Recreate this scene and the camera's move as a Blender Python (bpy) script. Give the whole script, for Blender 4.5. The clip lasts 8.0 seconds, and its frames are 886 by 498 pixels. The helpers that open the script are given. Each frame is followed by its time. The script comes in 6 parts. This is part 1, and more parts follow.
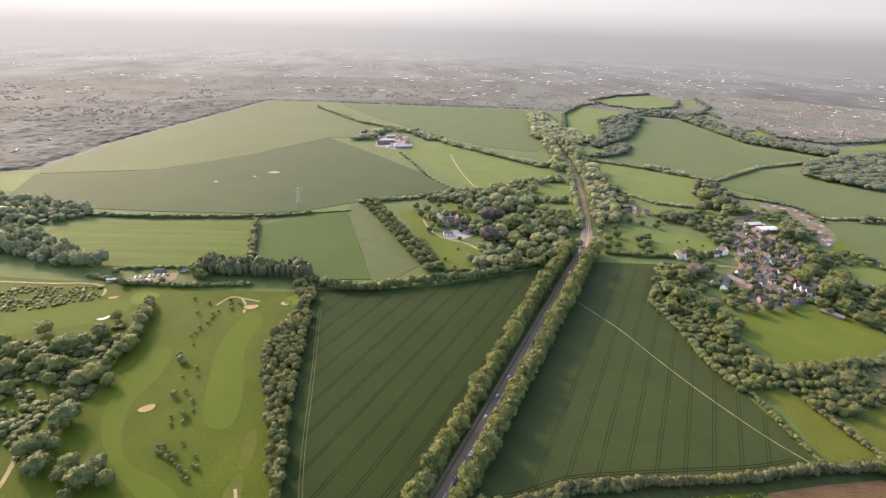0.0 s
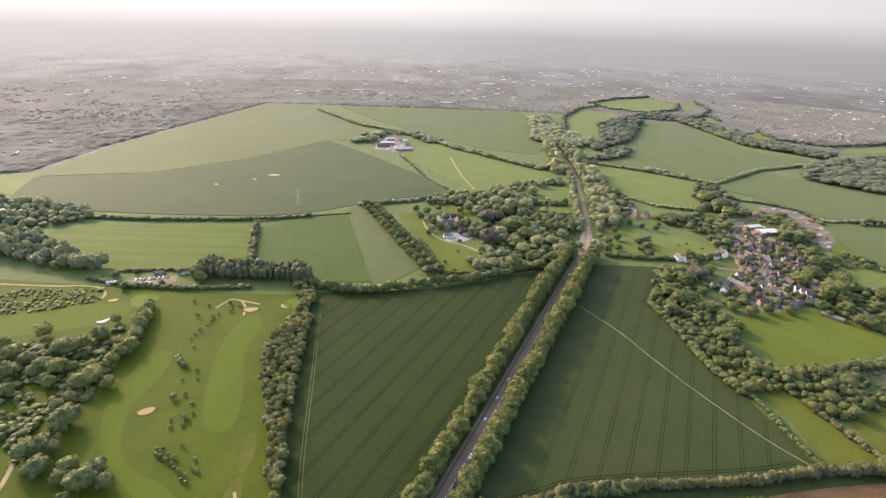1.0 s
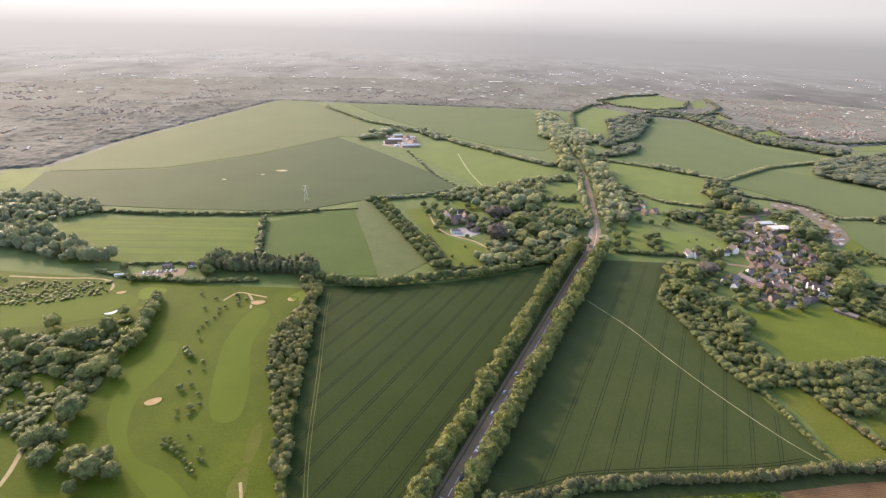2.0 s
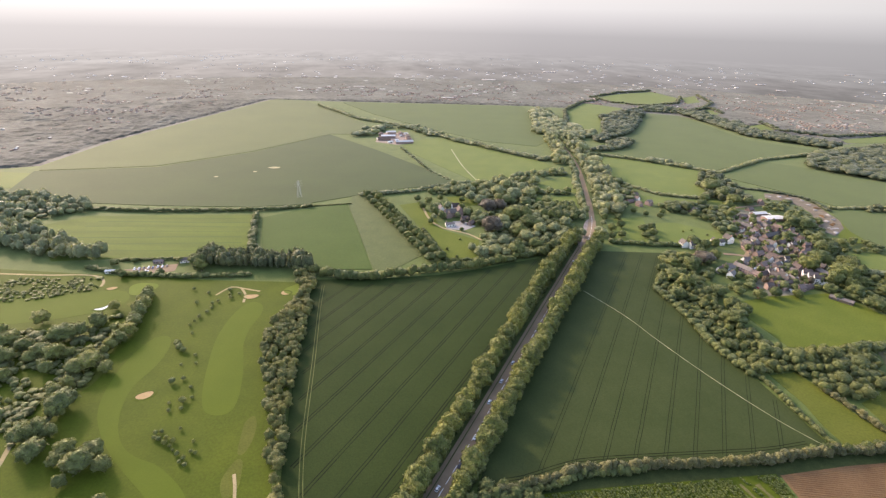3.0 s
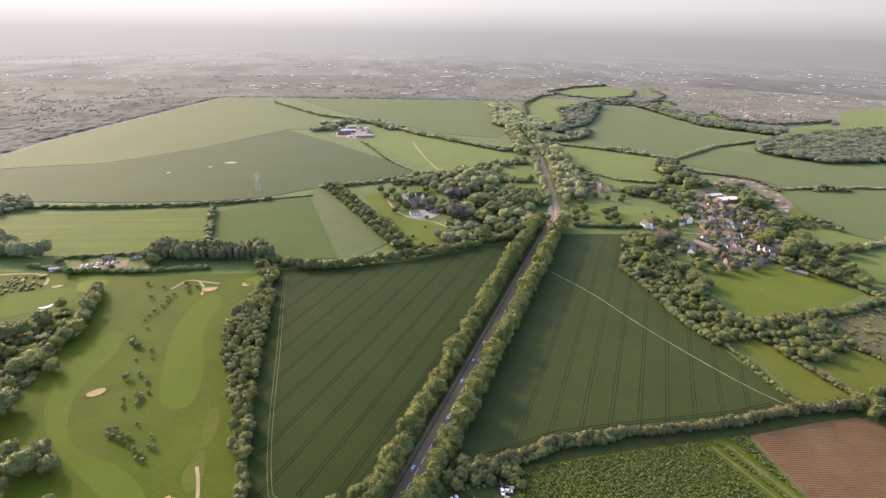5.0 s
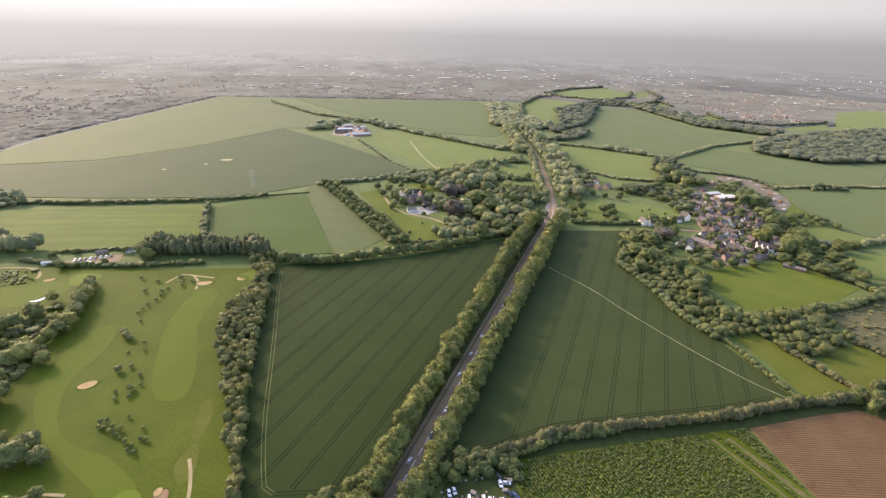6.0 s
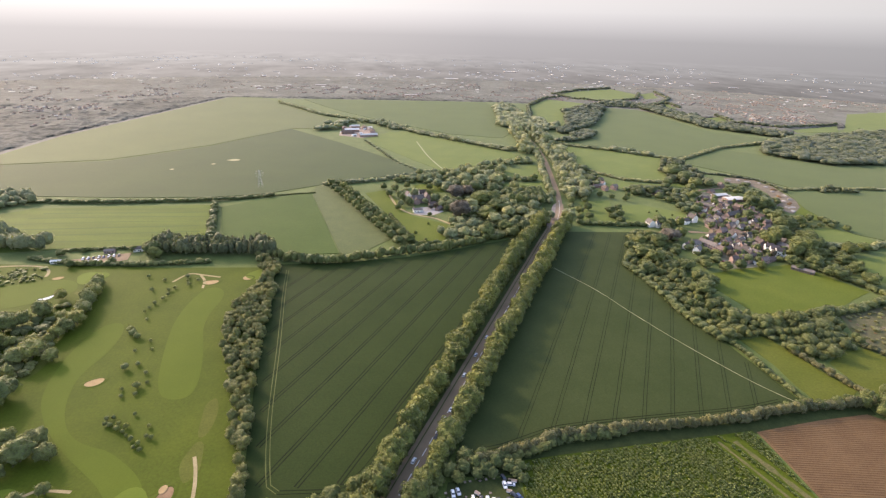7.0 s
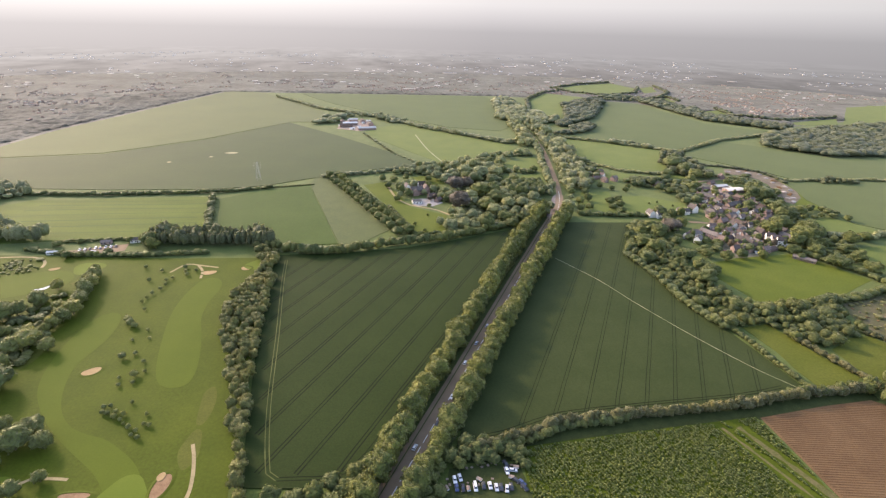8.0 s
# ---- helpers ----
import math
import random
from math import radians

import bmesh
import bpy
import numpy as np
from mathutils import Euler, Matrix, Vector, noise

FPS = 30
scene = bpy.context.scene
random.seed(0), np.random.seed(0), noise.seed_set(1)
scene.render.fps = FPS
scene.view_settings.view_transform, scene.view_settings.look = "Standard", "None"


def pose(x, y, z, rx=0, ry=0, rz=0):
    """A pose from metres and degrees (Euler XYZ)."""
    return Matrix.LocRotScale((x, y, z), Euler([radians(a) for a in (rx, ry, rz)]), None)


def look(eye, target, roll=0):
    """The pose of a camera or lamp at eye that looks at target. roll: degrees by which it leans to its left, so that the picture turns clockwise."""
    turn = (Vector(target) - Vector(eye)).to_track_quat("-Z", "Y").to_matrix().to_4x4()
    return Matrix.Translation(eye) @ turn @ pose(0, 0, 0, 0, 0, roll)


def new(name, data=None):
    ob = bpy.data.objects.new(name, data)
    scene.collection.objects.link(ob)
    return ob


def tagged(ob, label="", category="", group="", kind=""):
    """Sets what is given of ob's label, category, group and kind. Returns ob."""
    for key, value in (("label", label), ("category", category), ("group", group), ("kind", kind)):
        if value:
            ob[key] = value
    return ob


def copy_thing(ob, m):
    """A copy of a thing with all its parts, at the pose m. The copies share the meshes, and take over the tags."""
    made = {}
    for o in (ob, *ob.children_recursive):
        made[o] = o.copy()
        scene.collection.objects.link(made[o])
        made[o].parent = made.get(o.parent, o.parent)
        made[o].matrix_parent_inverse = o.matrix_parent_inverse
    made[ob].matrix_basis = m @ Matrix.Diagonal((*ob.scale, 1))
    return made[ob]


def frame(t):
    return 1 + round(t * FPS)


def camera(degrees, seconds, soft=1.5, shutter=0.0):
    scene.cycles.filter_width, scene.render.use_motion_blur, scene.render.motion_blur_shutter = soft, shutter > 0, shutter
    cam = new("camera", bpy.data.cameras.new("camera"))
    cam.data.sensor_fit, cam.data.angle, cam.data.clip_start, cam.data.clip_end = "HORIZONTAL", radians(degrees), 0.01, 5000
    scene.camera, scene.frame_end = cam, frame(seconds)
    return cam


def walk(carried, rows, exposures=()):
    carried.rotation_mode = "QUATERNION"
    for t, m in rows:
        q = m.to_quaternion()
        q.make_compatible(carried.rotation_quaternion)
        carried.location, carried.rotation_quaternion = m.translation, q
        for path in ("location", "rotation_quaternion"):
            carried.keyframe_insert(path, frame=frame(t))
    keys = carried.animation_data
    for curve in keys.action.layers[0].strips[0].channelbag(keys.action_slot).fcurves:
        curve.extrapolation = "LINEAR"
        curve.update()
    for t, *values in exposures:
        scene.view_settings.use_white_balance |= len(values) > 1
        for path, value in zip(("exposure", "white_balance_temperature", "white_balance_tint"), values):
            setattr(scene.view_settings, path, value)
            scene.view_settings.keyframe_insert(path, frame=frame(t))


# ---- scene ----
# Camera: a drone that sinks almost plumb from 245 m to 198 m.
cam = camera(80.3, 8.0, soft=1.3)
ROWS = [
    (0.0, 0.00, -0.00, 245.00, -0.00, -23.60, -1.80),
    (0.5, -0.21, 0.31, 245.15, -0.38, -23.51, -1.71),
    (1.0, 0.16, -0.03, 245.12, 0.00, -23.33, -1.79),
    (1.5, -0.08, 0.35, 244.73, -0.24, -23.06, -1.82),
    (1.7, -0.01, 0.40, 242.75, 0.86, -23.30, -1.75),
    (2.8, 0.41, 0.68, 231.86, 0.19, -23.49, -1.34),
    (3.0, 0.49, 0.73, 229.88, 0.01, -23.34, -1.27),
    (3.1, 0.35, 0.75, 229.23, 0.20, -23.42, -1.23),
    (3.2, 0.22, 0.76, 228.57, 1.37, -23.68, -1.19),
    (3.3, 0.09, 0.78, 227.92, -0.36, -23.18, -1.15),
    (3.4, -0.05, 0.79, 227.26, -2.69, -23.34, -1.11),
    (3.5, -0.18, 0.81, 226.60, -3.76, -23.50, -1.08),
    (4.0, -1.47, 1.25, 221.29, -4.08, -23.35, -1.03),
    (4.5, -1.53, 1.24, 216.88, -4.19, -23.36, -1.00),
    (4.7, -1.60, 1.35, 215.33, -4.12, -23.26, -1.06),
    (5.8, -1.95, 1.90, 206.81, -5.33, -22.99, -1.36),
    (6.0, -2.01, 2.00, 205.26, -4.64, -22.85, -1.42),
    (6.5, -1.97, 1.99, 204.98, -4.28, -22.83, -1.39),
    (7.0, -1.41, 2.04, 204.73, -3.90, -22.76, -1.41),
    (7.5, -2.65, 2.42, 202.40, -3.91, -23.03, -1.26),
    (7.7, -2.47, 2.57, 200.46, -3.75, -22.83, -1.27),
    (8.0, -2.22, 2.80, 197.54, -4.11, -23.11, -1.30),
]
walk(cam, [(t, pose(x, y, z, 90 + pitch, roll, yaw)) for t, x, y, z, yaw, pitch, roll in ROWS],
     exposures=[(0.0, 2.24, 6920, 22.0), (8.0, 2.18, 6920, 22.0)])

# World: hazy evening sky with a low sun ahead and to one side.
SUN_LEFT, SUN_UP = 44.0, 23.0
world = bpy.data.worlds.new("world")
scene.world = world
world.use_nodes = True
wn, wl = world.node_tree.nodes, world.node_tree.links
sky = wn.new("ShaderNodeTexSky")
sky.sky_type, sky.sun_disc = "NISHITA", False
sky.sun_elevation, sky.sun_rotation = radians(SUN_UP), radians(-SUN_LEFT)
sky.air_density, sky.dust_density, sky.ozone_density = 1.0, 2.0, 1.0
wl.new(sky.outputs[0], wn["Background"].inputs[0])
wn["Background"].inputs[1].default_value = 0.15
sun = new("sun", bpy.data.lights.new("sun", "SUN"))
sun.data.energy, sun.data.angle, sun.data.color = 1.05, radians(1.2), (1.0, 0.86, 0.62)
_a, _e = radians(SUN_LEFT), radians(SUN_UP)
SUN_WAY = Vector((-math.sin(_a) * math.cos(_e), math.cos(_a) * math.cos(_e), math.sin(_e)))
sun.matrix_world = look(SUN_WAY * 1000, (0, 0, 0))

# ---- materials ----


def node_mat(name):
    m = bpy.data.materials.new(name)
    m.use_nodes = True
    return m, m.node_tree.nodes, m.node_tree.links, m.node_tree.nodes["Principled BSDF"]


def noise_at(n, l, size, detail=4.0, rough=0.6):
    """Noise over the world with features of that many metres."""
    g = n.new("ShaderNodeNewGeometry")
    t = n.new("ShaderNodeTexNoise")
    t.inputs["Scale"].default_value, t.inputs["Detail"].default_value, t.inputs["Roughness"].default_value = 1.0 / size, detail, rough
    l.new(g.outputs["Position"], t.inputs["Vector"])
    return t.outputs["Fac"]


def ramp(n, l, fac, stops):
    r = n.new("ShaderNodeValToRGB")
    while len(r.color_ramp.elements) < len(stops):
        r.color_ramp.elements.new(0.5)
    for e, (p, c) in zip(r.color_ramp.elements, stops):
        e.position, e.color = p, (*c, 1)
    l.new(fac, r.inputs[0])
    return r.outputs[0]


def mix(n, l, kind, fac, a, b):
    m = n.new("ShaderNodeMix")
    m.data_type, m.blend_type = "RGBA", kind
    for sock, v in ((m.inputs[0], fac), (m.inputs[6], a), (m.inputs[7], b)):
        if isinstance(v, (int, float)):
            sock.default_value = v
        elif isinstance(v, tuple):
            sock.default_value = (*v, 1)
        else:
            l.new(v, sock)
    return m.outputs[2]


def surface(name, dark, light, big=30.0, small=1.5, rough=0.85, bump=0.1, sheen=0.0, tint=(1, 1, 1), spread=0.0, stripes=None, coarse=0.35, drift=None):
    """A surface with patches of one size and grain of another; spread: how far pieces differ; stripes: (metres, degrees, strength); drift: (metres, strength) of still larger patches."""
    m, n, l, b = node_mat(name)
    col = ramp(n, l, noise_at(n, l, big), [(0.3, dark), (0.7, light)])
    fine = noise_at(n, l, small, 6.0, 0.7)
    grain = ramp(n, l, fine, [(0.25, (1 - coarse,) * 3), (0.75, (1 + coarse,) * 3)])
    col = mix(n, l, "MULTIPLY", 1.0, col, grain)
    if drift:
        col = mix(n, l, "MULTIPLY", 1.0, col, ramp(n, l, noise_at(n, l, drift[0], 3.0), [(0.38, (1 - drift[1],) * 3), (0.62, (1 + drift[1],) * 3)]))
    if stripes:
        pitch, turn, power = stripes
        g, mp, w = n.new("ShaderNodeNewGeometry"), n.new("ShaderNodeMapping"), n.new("ShaderNodeTexWave")
        mp.inputs["Rotation"].default_value[2] = radians(turn)
        mp.inputs["Scale"].default_value = (1 / pitch,) * 3
        w.inputs["Scale"].default_value, w.inputs["Distortion"].default_value = 0.314, 0.6
        l.new(g.outputs["Position"], mp.inputs["Vector"]), l.new(mp.outputs[0], w.inputs["Vector"])
        band = ramp(n, l, w.outputs["Fac"], [(0.3, (1 - power,) * 3), (0.7, (1 + power,) * 3)])
        col = mix(n, l, "MULTIPLY", 1.0, col, band)
    if spread:
        o = n.new("ShaderNodeObjectInfo")
        col = mix(n, l, "MULTIPLY", 1.0, col, ramp(n, l, o.outputs["Random"], [(0, (1 - spread,) * 3), (1, (1 + spread,) * 3)]))
    l.new(col, b.inputs["Base Color"])
    b.inputs["Roughness"].default_value = rough
    b.inputs["Specular IOR Level"].default_value = 0.08 if rough > 0.8 else 0.4
    b.inputs["Sheen Weight"].default_value, b.inputs["Sheen Roughness"].default_value = sheen, 0.45
    b.inputs["Sheen Tint"].default_value = (*tint, 1)
    if bump:
        bp = n.new("ShaderNodeBump")
        bp.inputs["Strength"].default_value, bp.inputs["Distance"].default_value = 0.6, bump
        l.new(fine, bp.inputs["Height"]), l.new(bp.outputs[0], b.inputs["Normal"])
    return m


def foliage(name, dark, light, vary=0.2, sheen=0.16, through_leaf=0.25, size=1.2):
    """Leaves: two scales of variation, each plant and each tuft a little different, light coming through."""
    m, n, l, b = node_mat(name)
    g, o = n.new("ShaderNodeNewGeometry"), n.new("ShaderNodeObjectInfo")
    col = ramp(n, l, noise_at(n, l, size, 5.0, 0.7), [(0.3, dark), (0.7, light)])
    col = mix(n, l, "MULTIPLY", 1.0, col, ramp(n, l, g.outputs["Random Per Island"], [(0, (1 - vary, 1 - vary, 1 - vary)), (0.7, (1.0, 1.0, 1.0)), (1, (1 + vary, 1 + vary, 1.0))]))
    col = mix(n, l, "MULTIPLY", 1.0, col, ramp(n, l, o.outputs["Random"], [(0, (0.80, 0.84, 0.88)), (0.5, (1.0, 1.0, 1.0)), (1, (1.16, 1.10, 0.94))]))
    col = mix(n, l, "MULTIPLY", 1.0, col, ramp(n, l, noise_at(n, l, 25.0, 2.0), [(0.33, (0.82, 0.88, 0.92)), (0.5, (1.0, 1.0, 1.0)), (0.67, (1.16, 1.10, 0.96))]))
    l.new(col, b.inputs["Base Color"])
    b.inputs["Roughness"].default_value, b.inputs["Specular IOR Level"].default_value = 0.65, 0.25
    b.inputs["Sheen Weight"].default_value, b.inputs["Sheen Roughness"].default_value = sheen, 0.5
    b.inputs["Sheen Tint"].default_value = (1.0, 0.93, 0.62, 1)
    bp = n.new("ShaderNodeBump")
    bp.inputs["Strength"].default_value, bp.inputs["Distance"].default_value = 0.9, 0.3 * size
    l.new(noise_at(n, l, 0.45 * size, 3.0, 0.7), bp.inputs["Height"])
    clump, bulge = n.new("ShaderNodeTexVoronoi"), n.new("ShaderNodeBump")
    clump.feature, clump.inputs["Scale"].default_value, clump.inputs["Detail"].default_value = "F1", 1.05 / size, 1.0
    l.new(g.outputs["Position"], clump.inputs["Vector"])
    bulge.invert = True
    bulge.inputs["Strength"].default_value, bulge.inputs["Distance"].default_value = 0.7, 0.55 * size
    l.new(clump.outputs["Distance"], bulge.inputs["Height"])
    l.new(bp.outputs[0], bulge.inputs["Normal"]), l.new(bulge.outputs[0], b.inputs["Normal"])
    t = n.new("ShaderNodeBsdfTranslucent")
    l.new(mix(n, l, "MULTIPLY", 1.0, col, (1.35, 1.3, 0.65)), t.inputs["Color"])
    s = n.new("ShaderNodeMixShader")
    s.inputs[0].default_value = through_leaf
    l.new(b.outputs[0], s.inputs[1]), l.new(t.outputs[0], s.inputs[2])
    l.new(s.outputs[0], n["Material Output"].inputs["Surface"])
    return m


def plain(name, color, rough=0.5, metal=0.0, grain=0.12, spread=0.0, size=0.6):
    return surface(name, tuple(c * (1 - grain) for c in color), tuple(c * (1 + grain) for c in color), size * 4, size, rough, 0.0, spread=spread, coarse=grain)


WARM = (1.0, 0.95, 0.85)
M_ROUGH_GRASS = surface("rough_grass", (0.052, 0.074, 0.015), (0.077, 0.101, 0.024), 18, 1.2, bump=0.15, sheen=0.06, tint=WARM)
M_GARDENS = surface("gardens_and_yards", (0.085, 0.085, 0.045), (0.17, 0.155, 0.115), 9, 1.2, bump=0.05, coarse=0.35)
# Town ground: greyed and given sheen, to stand in for haze.
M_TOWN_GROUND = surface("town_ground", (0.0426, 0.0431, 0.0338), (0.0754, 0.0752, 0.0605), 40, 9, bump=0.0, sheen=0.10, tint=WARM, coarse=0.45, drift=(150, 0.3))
M_WHEAT = surface("wheat_crop", (0.0150, 0.0260, 0.0049), (0.0196, 0.0312, 0.0064), 45, 0.9, bump=0.08, coarse=0.25)
M_WHEAT_BLUE = surface("blue_green_wheat_crop", (0.0251, 0.0353, 0.0095), (0.0323, 0.0423, 0.0125), 40, 0.9, bump=0.08, coarse=0.25)
M_TRACK = surface("wheel_track_crop", (0.005, 0.008, 0.0025), (0.009, 0.013, 0.004), 12, 0.7, bump=0.05)
M_TRACK_PALE = surface("worn_wheel_track", (0.0088, 0.0128, 0.0040), (0.0136, 0.0184, 0.0056), 12, 0.7, bump=0.05)
M_HEADLAND = surface("trodden_crop", (0.062, 0.072, 0.022), (0.085, 0.094, 0.030), 12, 0.8, bump=0.05)
# Sheen on the far crops and the far pasture stands in for haze.
M_CROP_DARK = surface("dark_crop", (0.0208, 0.0380, 0.0063), (0.0273, 0.0464, 0.0083), 90, 2.5, bump=0.1, sheen=0.055, tint=WARM, coarse=0.2)
M_CROP_GREEN = surface("green_crop", (0.0333, 0.0582, 0.0086), (0.0429, 0.0692, 0.0119), 50, 2.0, bump=0.1, sheen=0.02, tint=WARM, coarse=0.2)
M_CROP_PALE = surface("pale_crop", (0.0435, 0.0600, 0.0100), (0.0522, 0.0695, 0.0127), 110, 3, bump=0.1, sheen=0.077, tint=WARM, coarse=0.15)
M_CROP_MID = surface("barley_crop", (0.0410, 0.0619, 0.0100), (0.0490, 0.0713, 0.0128), 70, 2, bump=0.1, sheen=0.061, tint=WARM, coarse=0.15)
M_PASTURE_FAR = surface("yellow_green_pasture", (0.0639, 0.0904, 0.0111), (0.0812, 0.1055, 0.0154), 35, 1.5, bump=0.1, sheen=0.055, tint=WARM, coarse=0.2)
M_PASTURE = surface("bright_pasture", (0.0637, 0.0832, 0.0104), (0.0811, 0.0974, 0.0142), 35, 1.5, bump=0.1, coarse=0.22)
M_STRIPED = surface("striped_meadow", (0.0493, 0.0748, 0.0054), (0.0649, 0.0913, 0.0076), 40, 1.5, bump=0.1, sheen=0.03, tint=WARM, stripes=(26, 92, 0.06))
M_PADDOCK = surface("grazed_pasture", (0.0633, 0.0745, 0.0100), (0.0821, 0.0894, 0.0144), 22, 1.5, bump=0.1, coarse=0.3)
M_STRIP = surface("fallow_strip", (0.0451, 0.0626, 0.0158), (0.0590, 0.0748, 0.0209), 14, 1.5, bump=0.1, sheen=0.06, tint=WARM, coarse=0.3)
M_GOLF = surface("golf_rough_grass", (0.0399, 0.0569, 0.0036), (0.0547, 0.0708, 0.0053), 28, 1.6, bump=0.08, coarse=0.25)
M_FAIRWAY = surface("mown_fairway", (0.0531, 0.0745, 0.0052), (0.0616, 0.0834, 0.0063), 30, 1.0, bump=0.02, coarse=0.1)
M_WORN = surface("worn_golf_grass", (0.0580, 0.0657, 0.0095), (0.0760, 0.0828, 0.0133), 12, 1.2, bump=0.04, coarse=0.25)
M_GREEN = surface("putting_green", (0.0748, 0.1033, 0.0104), (0.0842, 0.1115, 0.0128), 15, 0.8, bump=0.0, coarse=0.06)
M_SAND = surface("bunker_sand", (0.2409, 0.1655, 0.0787), (0.3123, 0.2180, 0.1082), 5, 0.5, bump=0.03, coarse=0.15)
# Sand of one bunker, whitened to stand in for sun glint.
M_GLINT_SAND = surface("white_bunker_sand", (0.5400, 0.5250, 0.4800), (0.6150, 0.6000, 0.5550), 5, 0.5, bump=0.03, coarse=0.08)
M_DIRT = surface("dirt_path", (0.2078, 0.1656, 0.0847), (0.2910, 0.2318, 0.1243), 9, 0.8, bump=0.04, coarse=0.25)
M_CHALK = surface("pale_track", (0.1814, 0.1848, 0.0950), (0.3089, 0.2860, 0.1787), 7, 0.8, bump=0.04, coarse=0.4)
M_SOIL = surface("ploughed_soil", (0.1025, 0.0587, 0.0269), (0.1403, 0.0833, 0.0391), 16, 0.8, bump=0.12, coarse=0.25)
M_ASPHALT = surface("asphalt", (0.1739, 0.1261, 0.0789), (0.2236, 0.1626, 0.1031), 14, 0.4, 0.95, bump=0.01, coarse=0.12)
M_VERGE = surface("verge_grass", (0.046, 0.062, 0.018), (0.070, 0.084, 0.026), 8, 0.9, bump=0.12, coarse=0.35)
M_CONCRETE = surface("worn_hardstanding", (0.185, 0.168, 0.151), (0.302, 0.277, 0.252), 12, 1.0, bump=0.02, coarse=0.2, sheen=0.05)
M_GRIT = surface("trodden_grit", (0.185, 0.140, 0.110), (0.290, 0.228, 0.180), 7, 1.0, bump=0.04, coarse=0.35)
M_SPOIL = surface("tipped_earth", (0.1000, 0.0803, 0.0547), (0.1560, 0.1271, 0.0897), 9, 1.2, bump=0.08, coarse=0.35)
M_ROUGH_SOIL = surface("weedy_brown_soil", (0.052, 0.060, 0.018), (0.105, 0.088, 0.050), 6, 1.1, bump=0.1, coarse=0.4)
# Grass with the shade of hedge and trees put into its dark colour.
M_SHADE_GRASS = surface("rank_dark_grass", (0.026, 0.034, 0.010), (0.040, 0.050, 0.015), 5, 0.8, bump=0.15, coarse=0.3)
M_LINE = plain("road_paint", (0.70, 0.70, 0.66), 0.6)
M_LEAF = foliage("tree_leaves", (0.0766, 0.0911, 0.0270), (0.1193, 0.1343, 0.0421), sheen=0.08)
M_BARE_STRIP = surface("half_bare_grass", (0.062, 0.066, 0.018), (0.105, 0.088, 0.040), 5, 0.8, bump=0.06, coarse=0.4)
M_CLAY_SAND = surface("brown_bunker_sand", (0.1560, 0.0957, 0.0510), (0.2340, 0.1452, 0.0810), 4, 0.5, bump=0.03, coarse=0.2)
M_LEAF_PALE = foliage("pale_tree_leaves", (0.0861, 0.0990, 0.0221), (0.1428, 0.1500, 0.0378), 0.3, sheen=0.13)
M_LEAF_GOLF = foliage("golf_tree_leaves", (0.105, 0.116, 0.036), (0.165, 0.172, 0.058), 0.25, sheen=0.12)
M_LEAF_DARK = foliage("dark_tree_leaves", (0.0600, 0.0768, 0.0221), (0.1104, 0.1248, 0.0364))
M_LEAF_BELT = foliage("grey_green_leaves", (0.0918, 0.0960, 0.0310), (0.1489, 0.1470, 0.0510), 0.3, sheen=0.1)
# Leaves of the far woods, greyed: some haze is put into the colour.
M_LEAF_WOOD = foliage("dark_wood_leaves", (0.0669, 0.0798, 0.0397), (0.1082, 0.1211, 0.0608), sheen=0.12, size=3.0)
M_LEAF_COPPER = foliage("copper_leaves", (0.0625, 0.0500, 0.0390), (0.1187, 0.0875, 0.0650))
M_LEAF_BLOSSOM = foliage("hedge_in_blossom", (0.062, 0.068, 0.020), (0.135, 0.120, 0.052))
# Distant leaves: base colour raised to stand in for the haze before them.
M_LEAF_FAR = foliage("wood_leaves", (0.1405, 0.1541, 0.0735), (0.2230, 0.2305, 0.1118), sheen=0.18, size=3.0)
# Town trees: haze painted in as grey instead of leaf green.
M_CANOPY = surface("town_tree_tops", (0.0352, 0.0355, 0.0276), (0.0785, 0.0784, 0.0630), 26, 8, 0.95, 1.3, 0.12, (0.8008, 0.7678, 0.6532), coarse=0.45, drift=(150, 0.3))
M_SAPLING = foliage("row_crop_leaves", (0.0566, 0.0803, 0.0133), (0.0971, 0.1228, 0.0229), size=0.8)
M_BARK = surface("bark", (0.10, 0.075, 0.05), (0.17, 0.13, 0.09), 1.0, 0.2, bump=0.03)
M_BRICK = plain("red_brick", (0.24, 0.165, 0.13), 0.85, spread=0.25)
M_RENDER = plain("white_render", (0.7220, 0.6624, 0.5632), 0.8, spread=0.06)
M_CLAY = plain("clay_roof_tiles", (0.108, 0.080, 0.067), 0.85, spread=0.45, grain=0.22)
M_SLATE = plain("grey_roof_slates", (0.1232, 0.1039, 0.0900), 0.85, spread=0.4, grain=0.2)
M_SHEET = plain("pale_sheet_roof", (0.50, 0.48, 0.44), 0.85, spread=0.2)
M_METAL_ROOF = plain("bright_metal_roof", (0.62, 0.61, 0.60), 0.6)
M_METAL_ROOF.node_tree.nodes["Principled BSDF"].inputs["Metallic"].default_value = 1.0
M_GLASS = plain("window_glass", (0.05, 0.06, 0.07), 0.15)
M_TYRE = plain("tyre_rubber", (0.02, 0.02, 0.02), 0.8)
M_CARS = {k: plain(k + "_car_paint", c, 0.5) for k, c in dict(white=(0.66, 0.65, 0.62), silver=(0.45, 0.46, 0.48), black=(0.025, 0.025, 0.03), blue=(0.03, 0.05, 0.12), red=(0.35, 0.03, 0.03)).items()}

# ---- mesh helpers ----


